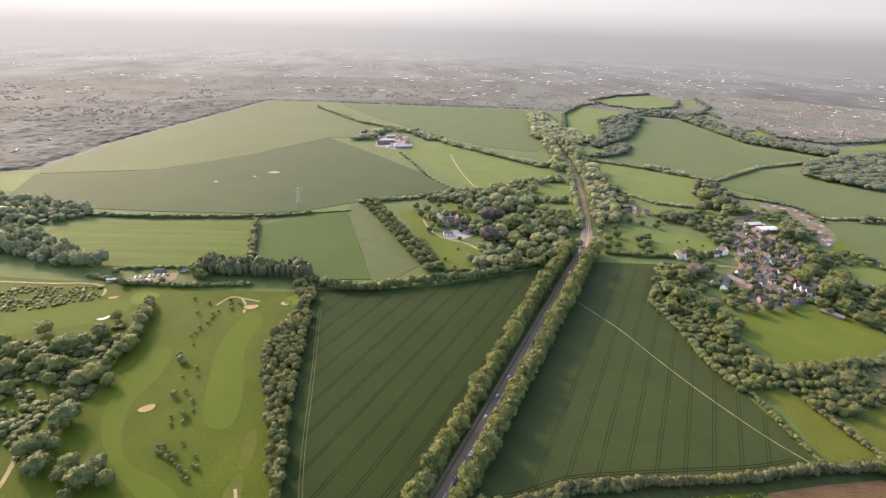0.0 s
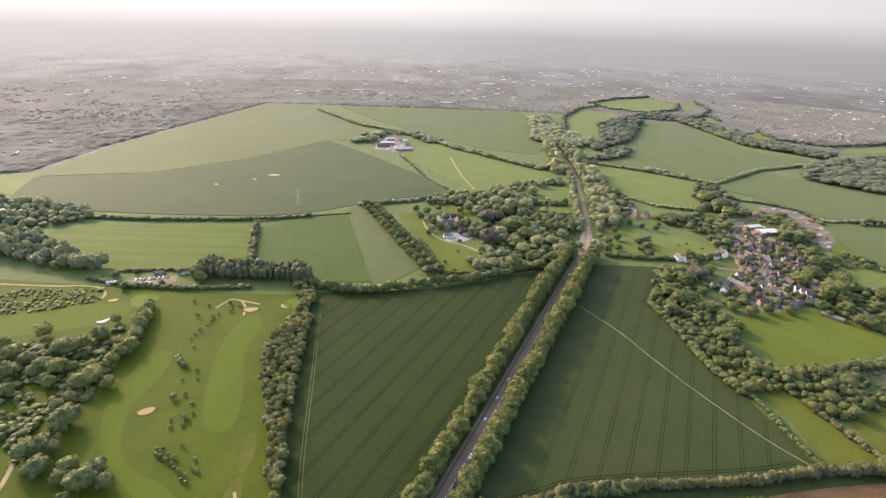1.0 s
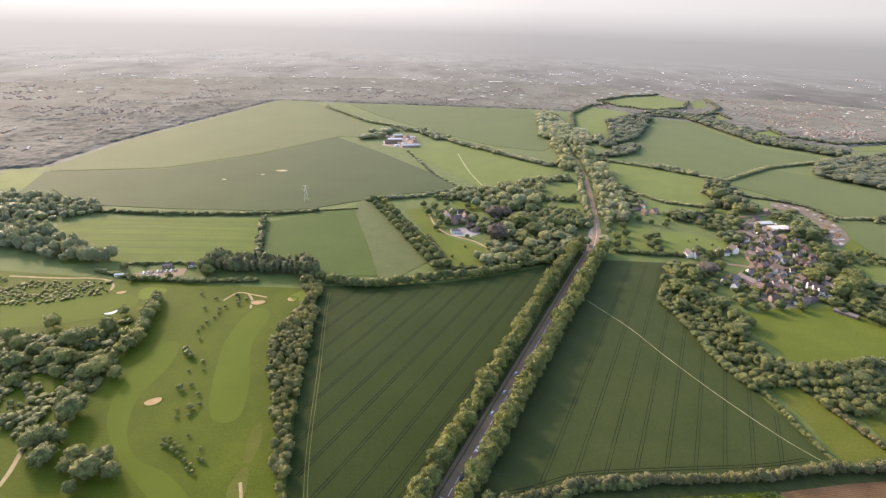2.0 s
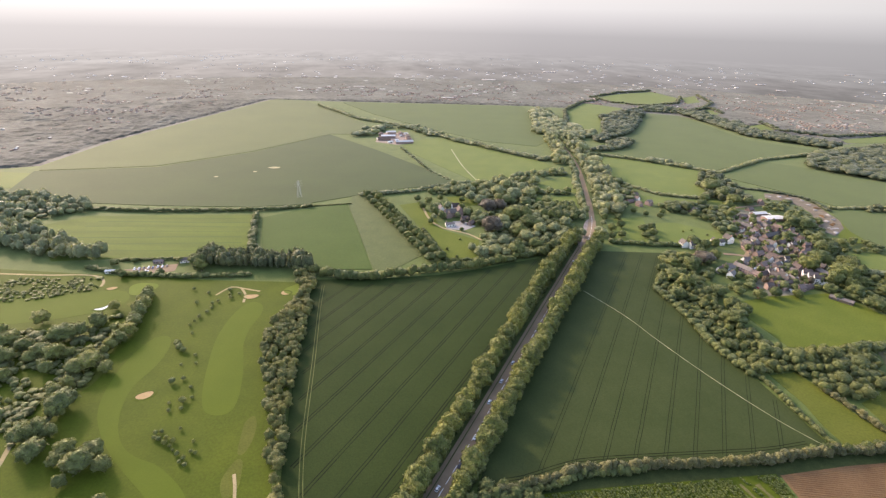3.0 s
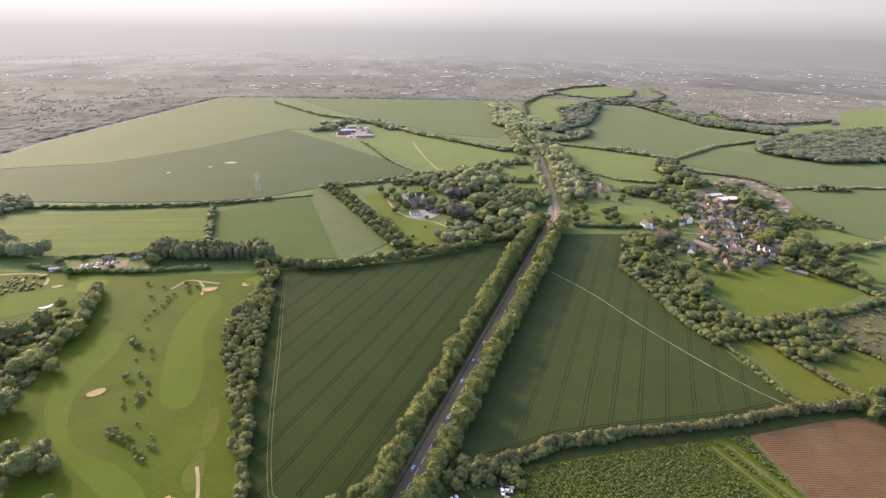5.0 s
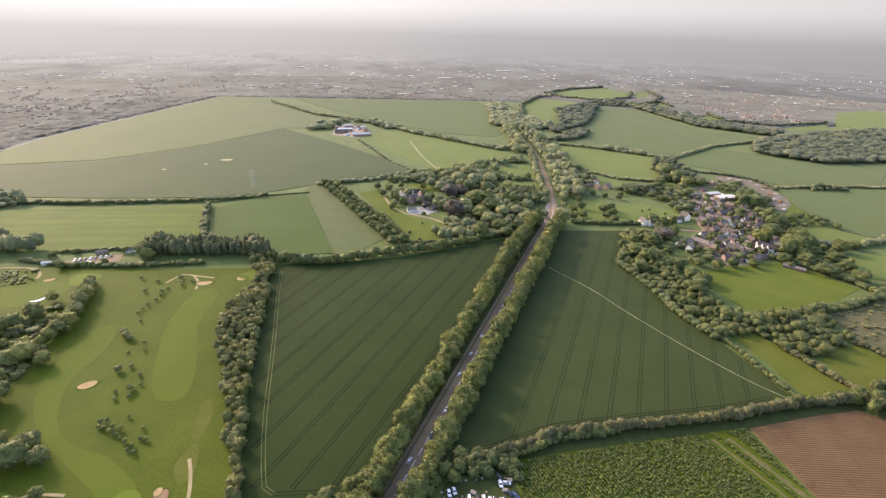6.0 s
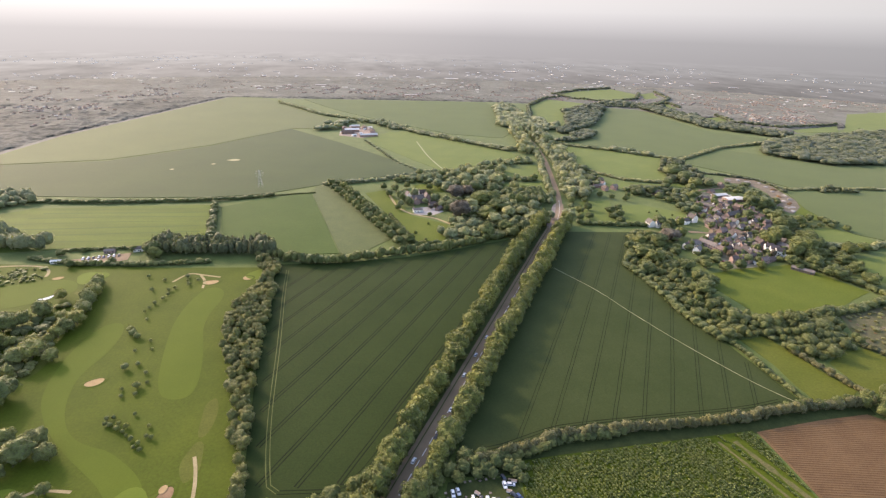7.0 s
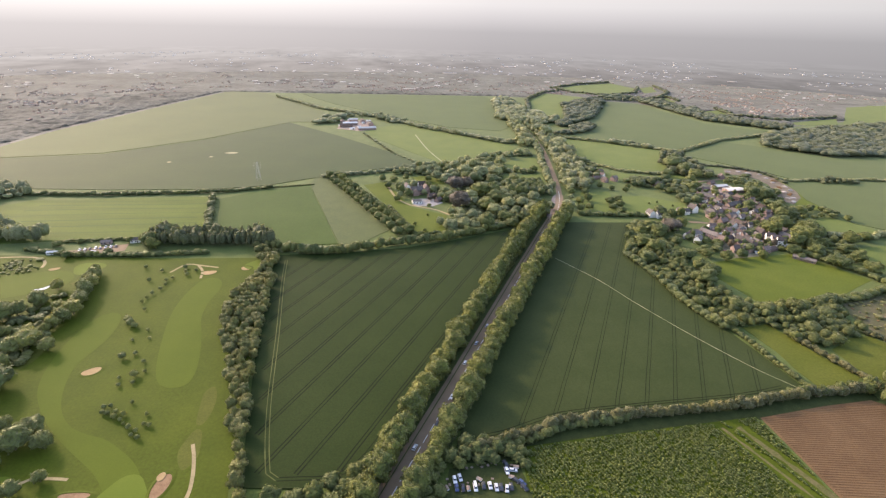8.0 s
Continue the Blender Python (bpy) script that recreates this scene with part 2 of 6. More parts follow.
def mesh_of(name, verts, tris, mats, index=None, smooth=False):
    """A mesh of triangles from arrays."""
    me = bpy.data.meshes.new(name)
    v, f = np.asarray(verts, np.float32), np.asarray(tris, np.int32)
    me.vertices.add(len(v)), me.loops.add(f.size), me.polygons.add(len(f))
    me.vertices.foreach_set("co", v.ravel())
    me.loops.foreach_set("vertex_index", f.ravel())
    me.polygons.foreach_set("loop_start", np.arange(0, f.size, 3, dtype=np.int32))
    for m in mats if isinstance(mats, (list, tuple)) else [mats]:
        me.materials.append(m)
    if index is not None:
        me.polygons.foreach_set("material_index", np.asarray(index, np.int32))
    if smooth:
        me.polygons.foreach_set("use_smooth", np.ones(len(f), bool))
    me.update(calc_edges=True)
    return me


def part(name, bm, material, parent, label=""):
    """One mesh object under a thing or a part."""
    me = bpy.data.meshes.new(name)
    bm.to_mesh(me), bm.free()
    me.materials.append(material)
    ob = new(name, me)
    ob.parent = parent
    return tagged(ob, label)


def thing(name, label, category, group="", at=None, kind=""):
    ob = tagged(new(name), label, category, group, kind)
    if at is not None:
        ob.matrix_basis = at
    return ob


def box(bm, x, y, z, sx, sy, sz, turn=0.0, bevel=0.0):
    """A box by centre and size."""
    r = bmesh.ops.create_cube(bm, size=1.0, matrix=pose(x, y, z, 0, 0, turn) @ Matrix.Diagonal((sx, sy, sz, 1)))
    if bevel:
        bmesh.ops.bevel(bm, geom=list({e for v in r["verts"] for e in v.link_edges}), offset=bevel, segments=2, affect="EDGES")


def slab(bm, pts, z0, z1):
    """A plate with that outline."""
    top = [bm.verts.new((x, y, z1)) for x, y in pts]
    low = [bm.verts.new((x, y, z0)) for x, y in pts]
    f = bm.faces.new(top)
    bm.normal_update()
    if f.normal.z < 0:
        f.normal_flip()
    for i in range(len(pts)):
        j = (i + 1) % len(pts)
        bm.faces.new((top[i], top[j], low[j], low[i]))
    bmesh.ops.triangulate(bm, faces=[f])
    bmesh.ops.recalc_face_normals(bm, faces=bm.faces)


def wavy(pts, step, amount, seed=0):
    """The closed outline cut into steps and made a little uneven."""
    out = []
    for i, (x0, y0) in enumerate(pts):
        x1, y1 = pts[(i + 1) % len(pts)]
        n = max(1, int(math.hypot(x1 - x0, y1 - y0) / step))
        for k in range(n):
            x, y = x0 + (x1 - x0) * k / n, y0 + (y1 - y0) * k / n
            d = noise.noise_vector((x / step / 3, y / step / 3, seed))
            out.append((x + d.x * amount, y + d.y * amount))
    return out


def rounded(pts, rounds=3):
    """The closed outline with its corners cut off again and again."""
    for _ in range(rounds):
        pts = [q for i, a in enumerate(pts) for b in (pts[(i + 1) % len(pts)],)
               for q in ((a[0] * 0.75 + b[0] * 0.25, a[1] * 0.75 + b[1] * 0.25), (a[0] * 0.25 + b[0] * 0.75, a[1] * 0.25 + b[1] * 0.75))]
    return pts


def smooth_line(pts, step=6.0):
    """Points along a smooth curve through the points."""
    p = [Vector((*q, 0)) for q in pts]
    p = [2 * p[0] - p[1]] + p + [2 * p[-1] - p[-2]]
    out = []
    for a, b, c, d in zip(p, p[1:], p[2:], p[3:]):
        n = max(1, int((c - b).length / step))
        for k in range(n):
            t = k / n
            out.append(0.5 * (2 * b + (c - a) * t + (2 * a - 5 * b + 4 * c - d) * t * t + (3 * b - a - 3 * c + d) * t ** 3))
    return [(v.x, v.y) for v in out + [p[-2]]]


def ribbon(bm, line, width, z0, z1, offset=0.0, rough=0.0):
    """A band along the line, with thickness."""
    left, right = [], []
    for i, (x, y) in enumerate(line):
        a, b = line[max(0, i - 1)], line[min(len(line) - 1, i + 1)]
        d = Vector((b[0] - a[0], b[1] - a[1])).normalized()
        n = Vector((d.y, -d.x))
        w = width * (1 + rough * noise.noise((x / 4, y / 4, 3)))
        left.append((x + n.x * (offset - w / 2), y + n.y * (offset - w / 2)))
        right.append((x + n.x * (offset + w / 2), y + n.y * (offset + w / 2)))
    rows = [[bm.verts.new((*p, z)) for p in side] for side, z in ((left, z0), (left, z1), (right, z1), (right, z0))]
    for r, s in zip(rows, rows[1:]):
        for i in range(len(line) - 1):
            bm.faces.new((r[i], r[i + 1], s[i + 1], s[i]))
    for i in (0, -1):
        bm.faces.new([r[i] for r in rows])
    bmesh.ops.recalc_face_normals(bm, faces=bm.faces)


def inside(x, y, poly):
    hit = False
    for i, (x0, y0) in enumerate(poly):
        x1, y1 = poly[i - 1]
        if (y0 > y) != (y1 > y) and x < (x1 - x0) * (y - y0) / (y1 - y0) + x0:
            hit = not hit
    return hit


def edge_gap(x, y, poly):
    """How far the place is from the outline."""
    best = 1e9
    for i, (x0, y0) in enumerate(poly):
        x1, y1 = poly[i - 1]
        dx, dy = x1 - x0, y1 - y0
        t = max(0, min(1, ((x - x0) * dx + (y - y0) * dy) / (dx * dx + dy * dy + 1e-9)))
        best = min(best, math.hypot(x - x0 - t * dx, y - y0 - t * dy))
    return best


def spans(poly, c, turn):
    """Where the straight line with offset c and that heading (degrees from north to east) crosses the outline."""
    s, k = math.sin(radians(turn)), math.cos(radians(turn))
    cuts = []
    for i, (x0, y0) in enumerate(poly):
        x1, y1 = poly[i - 1]
        a, b = x0 * k - y0 * s - c, x1 * k - y1 * s - c
        if (a > 0) != (b > 0):
            t = a / (a - b)
            x, y = x0 + (x1 - x0) * t, y0 + (y1 - y0) * t
            cuts.append(x * s + y * k)
    cuts.sort()
    place = lambda u: (c * k + u * s, -c * s + u * k)
    return [(place(a), place(b), b - a) for a, b in zip(cuts[::2], cuts[1::2])]


def scatter(poly, gap, rng, limit=100000, keep=lambda x, y: True):
    """Places inside the outline, no two nearer than the gap."""
    xs, ys = [p[0] for p in poly], [p[1] for p in poly]
    cells, out = {}, []
    tries = int((max(xs) - min(xs)) * (max(ys) - min(ys)) / gap / gap * 8)
    for _ in range(tries):
        x, y = rng.uniform(min(xs), max(xs)), rng.uniform(min(ys), max(ys))
        if not inside(x, y, poly) or not keep(x, y):
            continue
        i, j = int(x // gap), int(y // gap)
        if any((x - a) ** 2 + (y - b) ** 2 < gap * gap for u in (-1, 0, 1) for v in (-1, 0, 1) for a, b in cells.get((i + u, j + v), ())):
            continue
        cells.setdefault((i, j), []).append((x, y))
        out.append((x, y))
        if len(out) >= limit:
            break
    return out


def along(line, gap, rng, jitter=0.0):
    """Places along a line, about the gap apart."""
    out, left = [], 0.0
    for (x0, y0), (x1, y1) in zip(line, line[1:]):
        n = math.hypot(x1 - x0, y1 - y0)
        while left < n:
            t = left / n
            out.append((x0 + (x1 - x0) * t + rng.uniform(-jitter, jitter), y0 + (y1 - y0) * t + rng.uniform(-jitter, jitter)))
            left += gap * rng.uniform(0.8, 1.25)
        left -= n
    return out


# ---- plants ----
def ball(sub):
    bm = bmesh.new()
    bmesh.ops.create_icosphere(bm, subdivisions=sub, radius=1.0)
    bm.verts.ensure_lookup_table()
    v, f = np.array([x.co for x in bm.verts]), np.array([[x.index for x in y.verts] for y in bm.faces])
    bm.free()
    return v, f


BALLS = {s: ball(s) for s in (1, 2, 3)}


def crown_arrays(seed, lobes=12, sub=3, tufts=300, low=0.05, wide=0.5, leaf=0.05, lobe=0.42, rough=0.05, top=1.0, flat=0.0):
    """A crown for a plant one metre high: a closed dome of swelling lobes, with small sprays of leaves lying on it and standing off it."""
    rg = np.random.RandomState(seed)
    bv, bf = BALLS[sub]
    mid, half = (low + top) / 2, (top - low) / 2
    k = np.arange(lobes)
    u = 1 - 1.55 * (k + 0.5) / lobes
    a = k * 2.39996 + rg.rand() * 6.283
    way = np.stack([np.sqrt(1 - u * u) * np.cos(a), np.sqrt(1 - u * u) * np.sin(a), u], 1) + 0.22 * rg.randn(lobes, 3)
    way /= np.linalg.norm(way, axis=1)[:, None]
    size = lobe * (0.7 + 0.6 * rg.rand(lobes))
    out = (1 - size) * (0.78 + 0.36 * rg.rand(lobes))

    def reach(d):
        """How far the crown reaches in each direction."""
        c = d @ way.T * out
        gap = size ** 2 - out ** 2 + c ** 2
        r = np.where(gap > 0, c + np.sqrt(np.maximum(gap, 0)), 0.0)
        r = np.concatenate([r, np.full((len(d), 1), 0.62)], 1)
        return (r ** 14).sum(1) ** (1 / 14)

    grow = lambda d, r: np.stack([d[:, 0] * r * wide, d[:, 1] * r * wide, mid + d[:, 2] * r * half * np.where(d[:, 2] < 0, 1.0, 1.0 - flat)], 1)
    v = grow(bv, reach(bv) * (1 + rough * rg.randn(len(bv))))
    if not tufts:
        return v, bf
    d = rg.randn(tufts, 3)
    d[:, 2] += 0.25
    d /= np.linalg.norm(d, axis=1)[:, None]
    p = grow(d, reach(d) * (0.96 + 0.13 * rg.rand(tufts)))
    n = d + 0.6 * rg.randn(tufts, 3)
    n /= np.linalg.norm(n, axis=1)[:, None]
    e = np.cross(n, rg.randn(tufts, 3))
    e /= np.linalg.norm(e, axis=1)[:, None]
    f = np.cross(n, e)
    s = leaf * (0.6 + 0.8 * rg.rand(tufts, 1))
    q = np.stack([p - e * s, p + f * s * 0.8, p + e * s + n * s * 0.3, p - f * s * 0.8], 1).reshape(-1, 3)
    i = len(v) + 4 * np.arange(tufts)[:, None]
    return np.concatenate([v, q]), np.concatenate([bf, i + [0, 1, 2], i + [0, 2, 3]])


def trunk_bm(low, thick, limbs, seed):
    """A tapered, leaning trunk with limbs that reach into the crown, for a plant one metre high."""
    rg, bm = random.Random(seed), bmesh.new()

    def stem(a, b, r0, r1):
        ax, cuts = (b - a).to_track_quat("Z", "Y").to_matrix().to_4x4(), []
        for t in (0.0, 0.4, 1.0):
            r, c = r0 + (r1 - r0) * t, a.lerp(b, t)
            cuts.append([bm.verts.new(c + ax @ Vector((r * math.cos(k * 1.0472), r * math.sin(k * 1.0472), 0))) for k in range(6)])
        for p, q in zip(cuts, cuts[1:]):
            for k in range(6):
                bm.faces.new((p[k], p[(k + 1) % 6], q[(k + 1) % 6], q[k]))

    fork = Vector((rg.uniform(-0.02, 0.02), rg.uniform(-0.02, 0.02), low + 0.15))
    stem(Vector((0, 0, -0.02)), fork, thick * 1.3, thick * 0.8)
    for k in range(limbs):
        a = k * 6.283 / limbs + rg.random()
        stem(fork, fork + Vector((0.24 * math.cos(a), 0.24 * math.sin(a), 0.28)), thick * 0.55, thick * 0.15)
    return bm


class Grove:
    """One kind of tree in several shapes, built once and copied."""

    def __init__(self, name, label, category, group, leaf_mat, shapes, **how):
        self.items, self.used = [], set()
        self.name, self.label, self.category, self.group = name, label, category, group
        for k in range(shapes):
            v, f = crown_arrays(hash_of(name) + k, **how)
            crown = mesh_of("crown", v, f, leaf_mat, None, True)
            bm = trunk_bm(how.get("low", 0.18), 0.022, 3, k)
            trunk = bpy.data.meshes.new("trunk")
            bm.to_mesh(trunk), bm.free()
            trunk.materials.append(M_BARK)
            self.items.append((trunk, crown))
        self.first = {}

    def put(self, x, y, height, width, rng, label=""):
        k = rng.randrange(len(self.items))
        m = pose(x, y, 0, 0, 0, rng.uniform(0, 360)) @ Matrix.Diagonal((width, width, height, 1))
        if k not in self.first:
            ob = thing(self.name, self.label, self.category, self.group)
            for n, me in zip(("trunk", "crown"), self.items[k]):
                new(n, me).parent = ob
            self.first[k] = ob
            ob.matrix_basis = m
            base = ob
        else:
            src = self.first[k]
            made = new(src.name, None)
            for key in ("label", "category", "group"):
                made[key] = src[key]
            for c in src.children:
                new(c.name.split(".")[0], c.data).parent = made
            made.matrix_basis = m
            base = made
        if label:
            base["label"] = label
        return base


def hash_of(text):
    return sum(ord(c) * (i + 1) for i, c in enumerate(text)) % 9973


BUSH = [crown_arrays(900 + k, lobes=9, sub=2, tufts=130, low=-0.1, leaf=0.065, lobe=0.4, rough=0.09) for k in range(6)]
WOOD_NEAR = [crown_arrays(950 + k, lobes=20, sub=2, tufts=250, low=0.0, leaf=0.05, lobe=0.3, rough=0.06) for k in range(6)]
WOOD = [crown_arrays(970 + k, lobes=18, sub=2, tufts=110, low=0.0, leaf=0.06, lobe=0.31, rough=0.06) for k in range(6)]
TALL = [crown_arrays(980 + k, lobes=12, sub=2, tufts=40, low=0.0, leaf=0.07, lobe=0.36, rough=0.09) for k in range(4)]


def planting(name, label, category, shapes, places, mat, rng, kind="", group="", smooth=False):
    """Many plants grown together as one mesh; places: x, y, height, width."""
    V, F, base = [], [], 0
    for x, y, h, w in places:
        v, f = shapes[rng.randrange(len(shapes))]
        a = rng.uniform(0, 6.283)
        c, s = math.cos(a) * w, math.sin(a) * w
        V.append(np.stack([v[:, 0] * c - v[:, 1] * s + x, v[:, 0] * s + v[:, 1] * c + y, v[:, 2] * h], 1))
        F.append(f + base)
        base += len(v)
    return tagged(new(name, mesh_of(name, np.concatenate(V), np.concatenate(F), mat, None, smooth)), label, category, group, kind)


BUSHES = {}


def hedge(line, height, width, seed, mat=M_LEAF, label="dense green field hedge between two fields", gap=0.55, shapes=BUSH, name="hedge", group="field hedges"):
    """A hedge along the line: bush by bush where it is near, one mesh where it is far."""
    rng = random.Random(seed)
    places = [(x, y, height * rng.uniform(0.7, 1.3), width * rng.uniform(0.85, 1.3)) for x, y in along(line, width * gap, rng, width * 0.12)]
    if max(y for _, y in line) > 600 or shapes is not BUSH:
        return planting(name, label, "hedge", shapes, places, mat, rng, group=group, smooth=True)
    ob = thing(name, label, "hedge", group)
    for x, y, h, w in places:
        k = rng.randrange(len(shapes))
        if (k, mat.name) not in BUSHES:
            BUSHES[k, mat.name] = mesh_of("bush", *shapes[k], mat, None, True)
        bush = new("bush", BUSHES[k, mat.name])
        bush.parent = ob
        bush.matrix_basis = pose(x, y, 0, 0, 0, rng.uniform(0, 360)) @ Matrix.Diagonal((w, w, h, 1))
    return ob


def wood(poly, gap, height, seed, label, shapes=WOOD, mat=M_LEAF_FAR, name="woodland", size=1.25, keep=lambda x, y: True, least=0.5, most=1.3):
    rng = random.Random(seed)
    pts = scatter(poly, gap, rng, keep=keep)
    places = []
    for x, y in pts:
        big = 1.55 if rng.random() < 0.13 else 1.0
        places.append((x, y, height * rng.uniform(least, most) * (0.5 + 0.5 * big), gap * size * rng.uniform(0.7, 1.4) * big))
    return planting(name, label, "woodland", shapes, places, mat, rng, kind="stuff", smooth=True)

# ---- the ground and the fields ----
bm = bmesh.new()
bmesh.ops.create_grid(bm, x_segments=40, y_segments=40, size=5600)
ground = new("ground", bpy.data.meshes.new("ground"))
bm.to_mesh(ground.data), bm.free()
ground.data.materials.append(M_ROUGH_GRASS)
tagged(ground, "rough green grass and hedge bottoms between the fields", "ground", kind="structure")


def field(name, pts, height, mat, label, category, step=25.0, uneven=1.2, low=-0.3, kind="", group="fields"):
    bm = bmesh.new()
    slab(bm, wavy(pts, step, uneven, len(pts)), low, height)
    me = bpy.data.meshes.new(name)
    bm.to_mesh(me), bm.free()
    me.materials.append(mat)
    return tagged(new(name, me), label, category, group, kind)


def tramlines(owner, poly, first, pitch, count, turn, z, inset=9.0, wide=0.5, mat=M_TRACK):
    """Pairs of wheel tracks through a crop."""
    for k in range(count):
        for a, b, n in spans(poly, first + pitch * k, turn):
            if n < 3 * inset:
                continue
            u, v = Vector((*a, 0)), Vector((*b, 0))
            d = (v - u).normalized()
            u, v = u + d * inset, v - d * inset
            n = max(2, int((v - u).length / 8))
            line = [(p.x + 0.3 * noise.noise((p.x / 9, p.y / 9, k)), p.y) for p in (u.lerp(v, i / n) for i in range(n + 1))]
            for side in (-1.0, 1.0):
                bm = bmesh.new()
                ribbon(bm, line, wide, z - 0.3, z + 0.05, side, 0.5)
                part("wheel_track", bm, mat, owner)


def headland(owner, line, z, mat=M_TRACK):
    for side in (-1.0, 1.0):
        bm = bmesh.new()
        ribbon(bm, smooth_line(line, 8), 0.45, z - 0.3, z + 0.06, side, 0.5)
        part("wheel_track", bm, mat, owner)


ROAD = smooth_line([(-45, 100), (-9, 178), (25, 249), (97, 402), (140, 493), (177, 573), (201, 652), (222, 769), (243, 908), (252, 1033), (256, 1194), (268, 1368), (300, 1711), (340, 2000)], 12)
A = [(-118, 452), (-55, 456), (-1, 467), (45, 484), (112, 516), (94, 440), (43, 330), (10, 260), (-14, 212), (-30, 188), (-50, 185), (-78, 187), (-95, 280), (-108, 352), (-120, 420)]
field_a = field("wheat_field", A, 0.55, M_WHEAT, "dark green wheat field with paired tractor tracks", "field")
tramlines(field_a, A, -273.3, 17.25, 11, 26.8, 0.55, 9.0, 0.6)
headland(field_a, [(-107, 440), (-101, 395), (-89, 320), (-77, 240), (-67, 195), (-62, 191)], 0.55, M_HEADLAND)
headland(field_a, [(-62, 191), (-52, 191), (-30, 194), (-12, 222), (10, 268), (45, 342), (94, 446)], 0.55)
B = [(24, 207), (35, 243), (61, 313), (102, 403), (138, 477), (172, 536), (264, 534), (228, 478), (210, 446), (217, 411), (220, 351), (229, 314), (234.5, 285), (240.5, 242), (196, 232), (141, 226.5), (89, 222.5)]
field_b = field("wheat_field", B, 0.55, M_WHEAT_BLUE, "dark green triangular wheat field crossed by a pale footpath", "field")
tramlines(field_b, B, -41.7, 15.65, 9, 25.6, 0.55, 7.0, 0.4, M_TRACK_PALE)
headland(field_b, [(41, 215), (50, 217), (60, 221), (78, 228), (95, 231.5), (141, 236), (196, 241), (226, 247)], 0.55)
bm = bmesh.new()
ribbon(bm, smooth_line([(138, 440), (163, 394), (178, 355), (198, 309), (220, 267), (237, 243)], 5), 0.4, 0.2, 0.64, 0, 0.7)
part("footpath", bm, M_CHALK, field_b, "trodden pale footpath through the crop")

field("ploughed_field", [(195, 222), (238, 229), (271, 233), (330, 185), (330, 120), (207.5, 120), (198.5, 165)], 0.10, M_SOIL, "bare brown ploughed field with straight furrows", "field")
PLOUGH = [(197, 221), (238, 228), (270, 232), (328, 184), (328, 122), (209.5, 122), (200.5, 165)]
bm = bmesh.new()
for k in range(120):
    for a, b, n in spans(PLOUGH, -290 + 1.55 * k, 96.5):
        d = Vector((b[0] - a[0], b[1] - a[1])).normalized()
        q = Vector((d.y, -d.x)) * 0.55
        pr = [bm.verts.new((p[0] + q.x * s, p[1] + q.y * s, z)) for p in (a, b) for s, z in ((-1, 0.08), (0, 0.36), (1, 0.08))]
        bm.faces.new((pr[0], pr[3], pr[4], pr[1])), bm.faces.new((pr[1], pr[4], pr[5], pr[2]))
bmesh.ops.recalc_face_normals(bm, faces=bm.faces)
me = bpy.data.meshes.new("furrow_ridges")
bm.to_mesh(me), bm.free()
me.materials.append(M_SOIL)
tagged(new("furrow_ridges", me), "straight ridges of brown ploughed soil", "soil", kind="stuff")

NURSERY = [(57, 206), (111, 213), (193, 223), (197, 165), (206, 120), (60, 120), (55, 174)]
nursery_plot = field("nursery_plot", NURSERY, 0.12, M_GOLF, "grassy plot planted with rows of young shrubs", "field")
field("village_green", [(266, 421), (317, 437), (378, 445), (406, 387), (357, 359), (325, 351), (280, 351)], 0.16, M_PASTURE, "bright green mown playing field beside the village", "field", uneven=2)
field("paddock", [(243, 314), (264, 318), (270, 297), (275, 276), (283, 254), (271, 244), (249, 246), (247, 262), (248, 283)], 0.15, M_PADDOCK, "yellowish grazing paddock inside hedges", "field")
field("paddock", [(288, 285), (312, 298), (329, 300), (336, 280), (318, 258), (296, 250), (288, 256)], 0.15, M_PADDOCK, "yellowish grazing paddock inside hedges", "field")
meadow = field("meadow", [(-470, 575), (-431, 614), (-236, 630), (-200, 503), (-318, 493), (-390, 482)], 0.2, M_STRIPED, "bright green meadow with faint mowing lines", "field")
field("crop_field", [(-221, 620), (-183, 652), (-124, 680), (-66, 478), (-124, 474), (-190, 520)], 0.45, M_CROP_GREEN, "mid-green crop field below a hedge", "field")
field("fallow_strip", [(-124, 722), (-99, 735), (-57, 622), (-17, 516), (-46, 476), (-63, 474), (-122, 676)], 0.3, M_STRIP, "pale uncut grass strip beside the crop", "field")
field("crop_field", [(-600, 700), (-640, 810), (-468, 851), (-349, 970), (-242, 1151), (-131, 1021), (-19, 871), (26, 792), (-59, 756), (-104, 730), (-181, 676), (-247, 660), (-371, 658), (-470, 662)], 0.5, M_CROP_DARK, "large dark green crop field on the open slope", "field")
field("pale_crop_field", [(-648, 835), (-644, 1034), (-600, 1240), (-519, 1652), (-480, 1740), (-353, 1567), (-186, 1290), (-171, 1159), (-240, 1156), (-352, 975), (-472, 856), (-635, 815)], 0.45, M_CROP_PALE, "large pale green crop field below the town", "field")
field("crop_field", [(-300, 1640), (-33, 1640), (244, 1640), (262, 1500), (235, 1141), (198, 1075), (96, 1112), (-25, 1240), (-183, 1440)], 0.45, M_CROP_MID, "wide grey-green crop field in front of the town", "field")
FIELD_L = field("pasture", [(-82, 1040), (-36, 1125), (13, 1138), (187, 945), (200, 913), (152, 858), (61, 797), (19, 866)], 0.2, M_PASTURE_FAR, "bright green pasture with a narrow footpath", "field")
bm = bmesh.new()
ribbon(bm, smooth_line([(22, 1030), (40, 900), (62, 799)], 20), 2.0, 0.0, 0.3, 0, 0.4)
part("footpath", bm, M_CHALK, FIELD_L, "pale worn footpath")
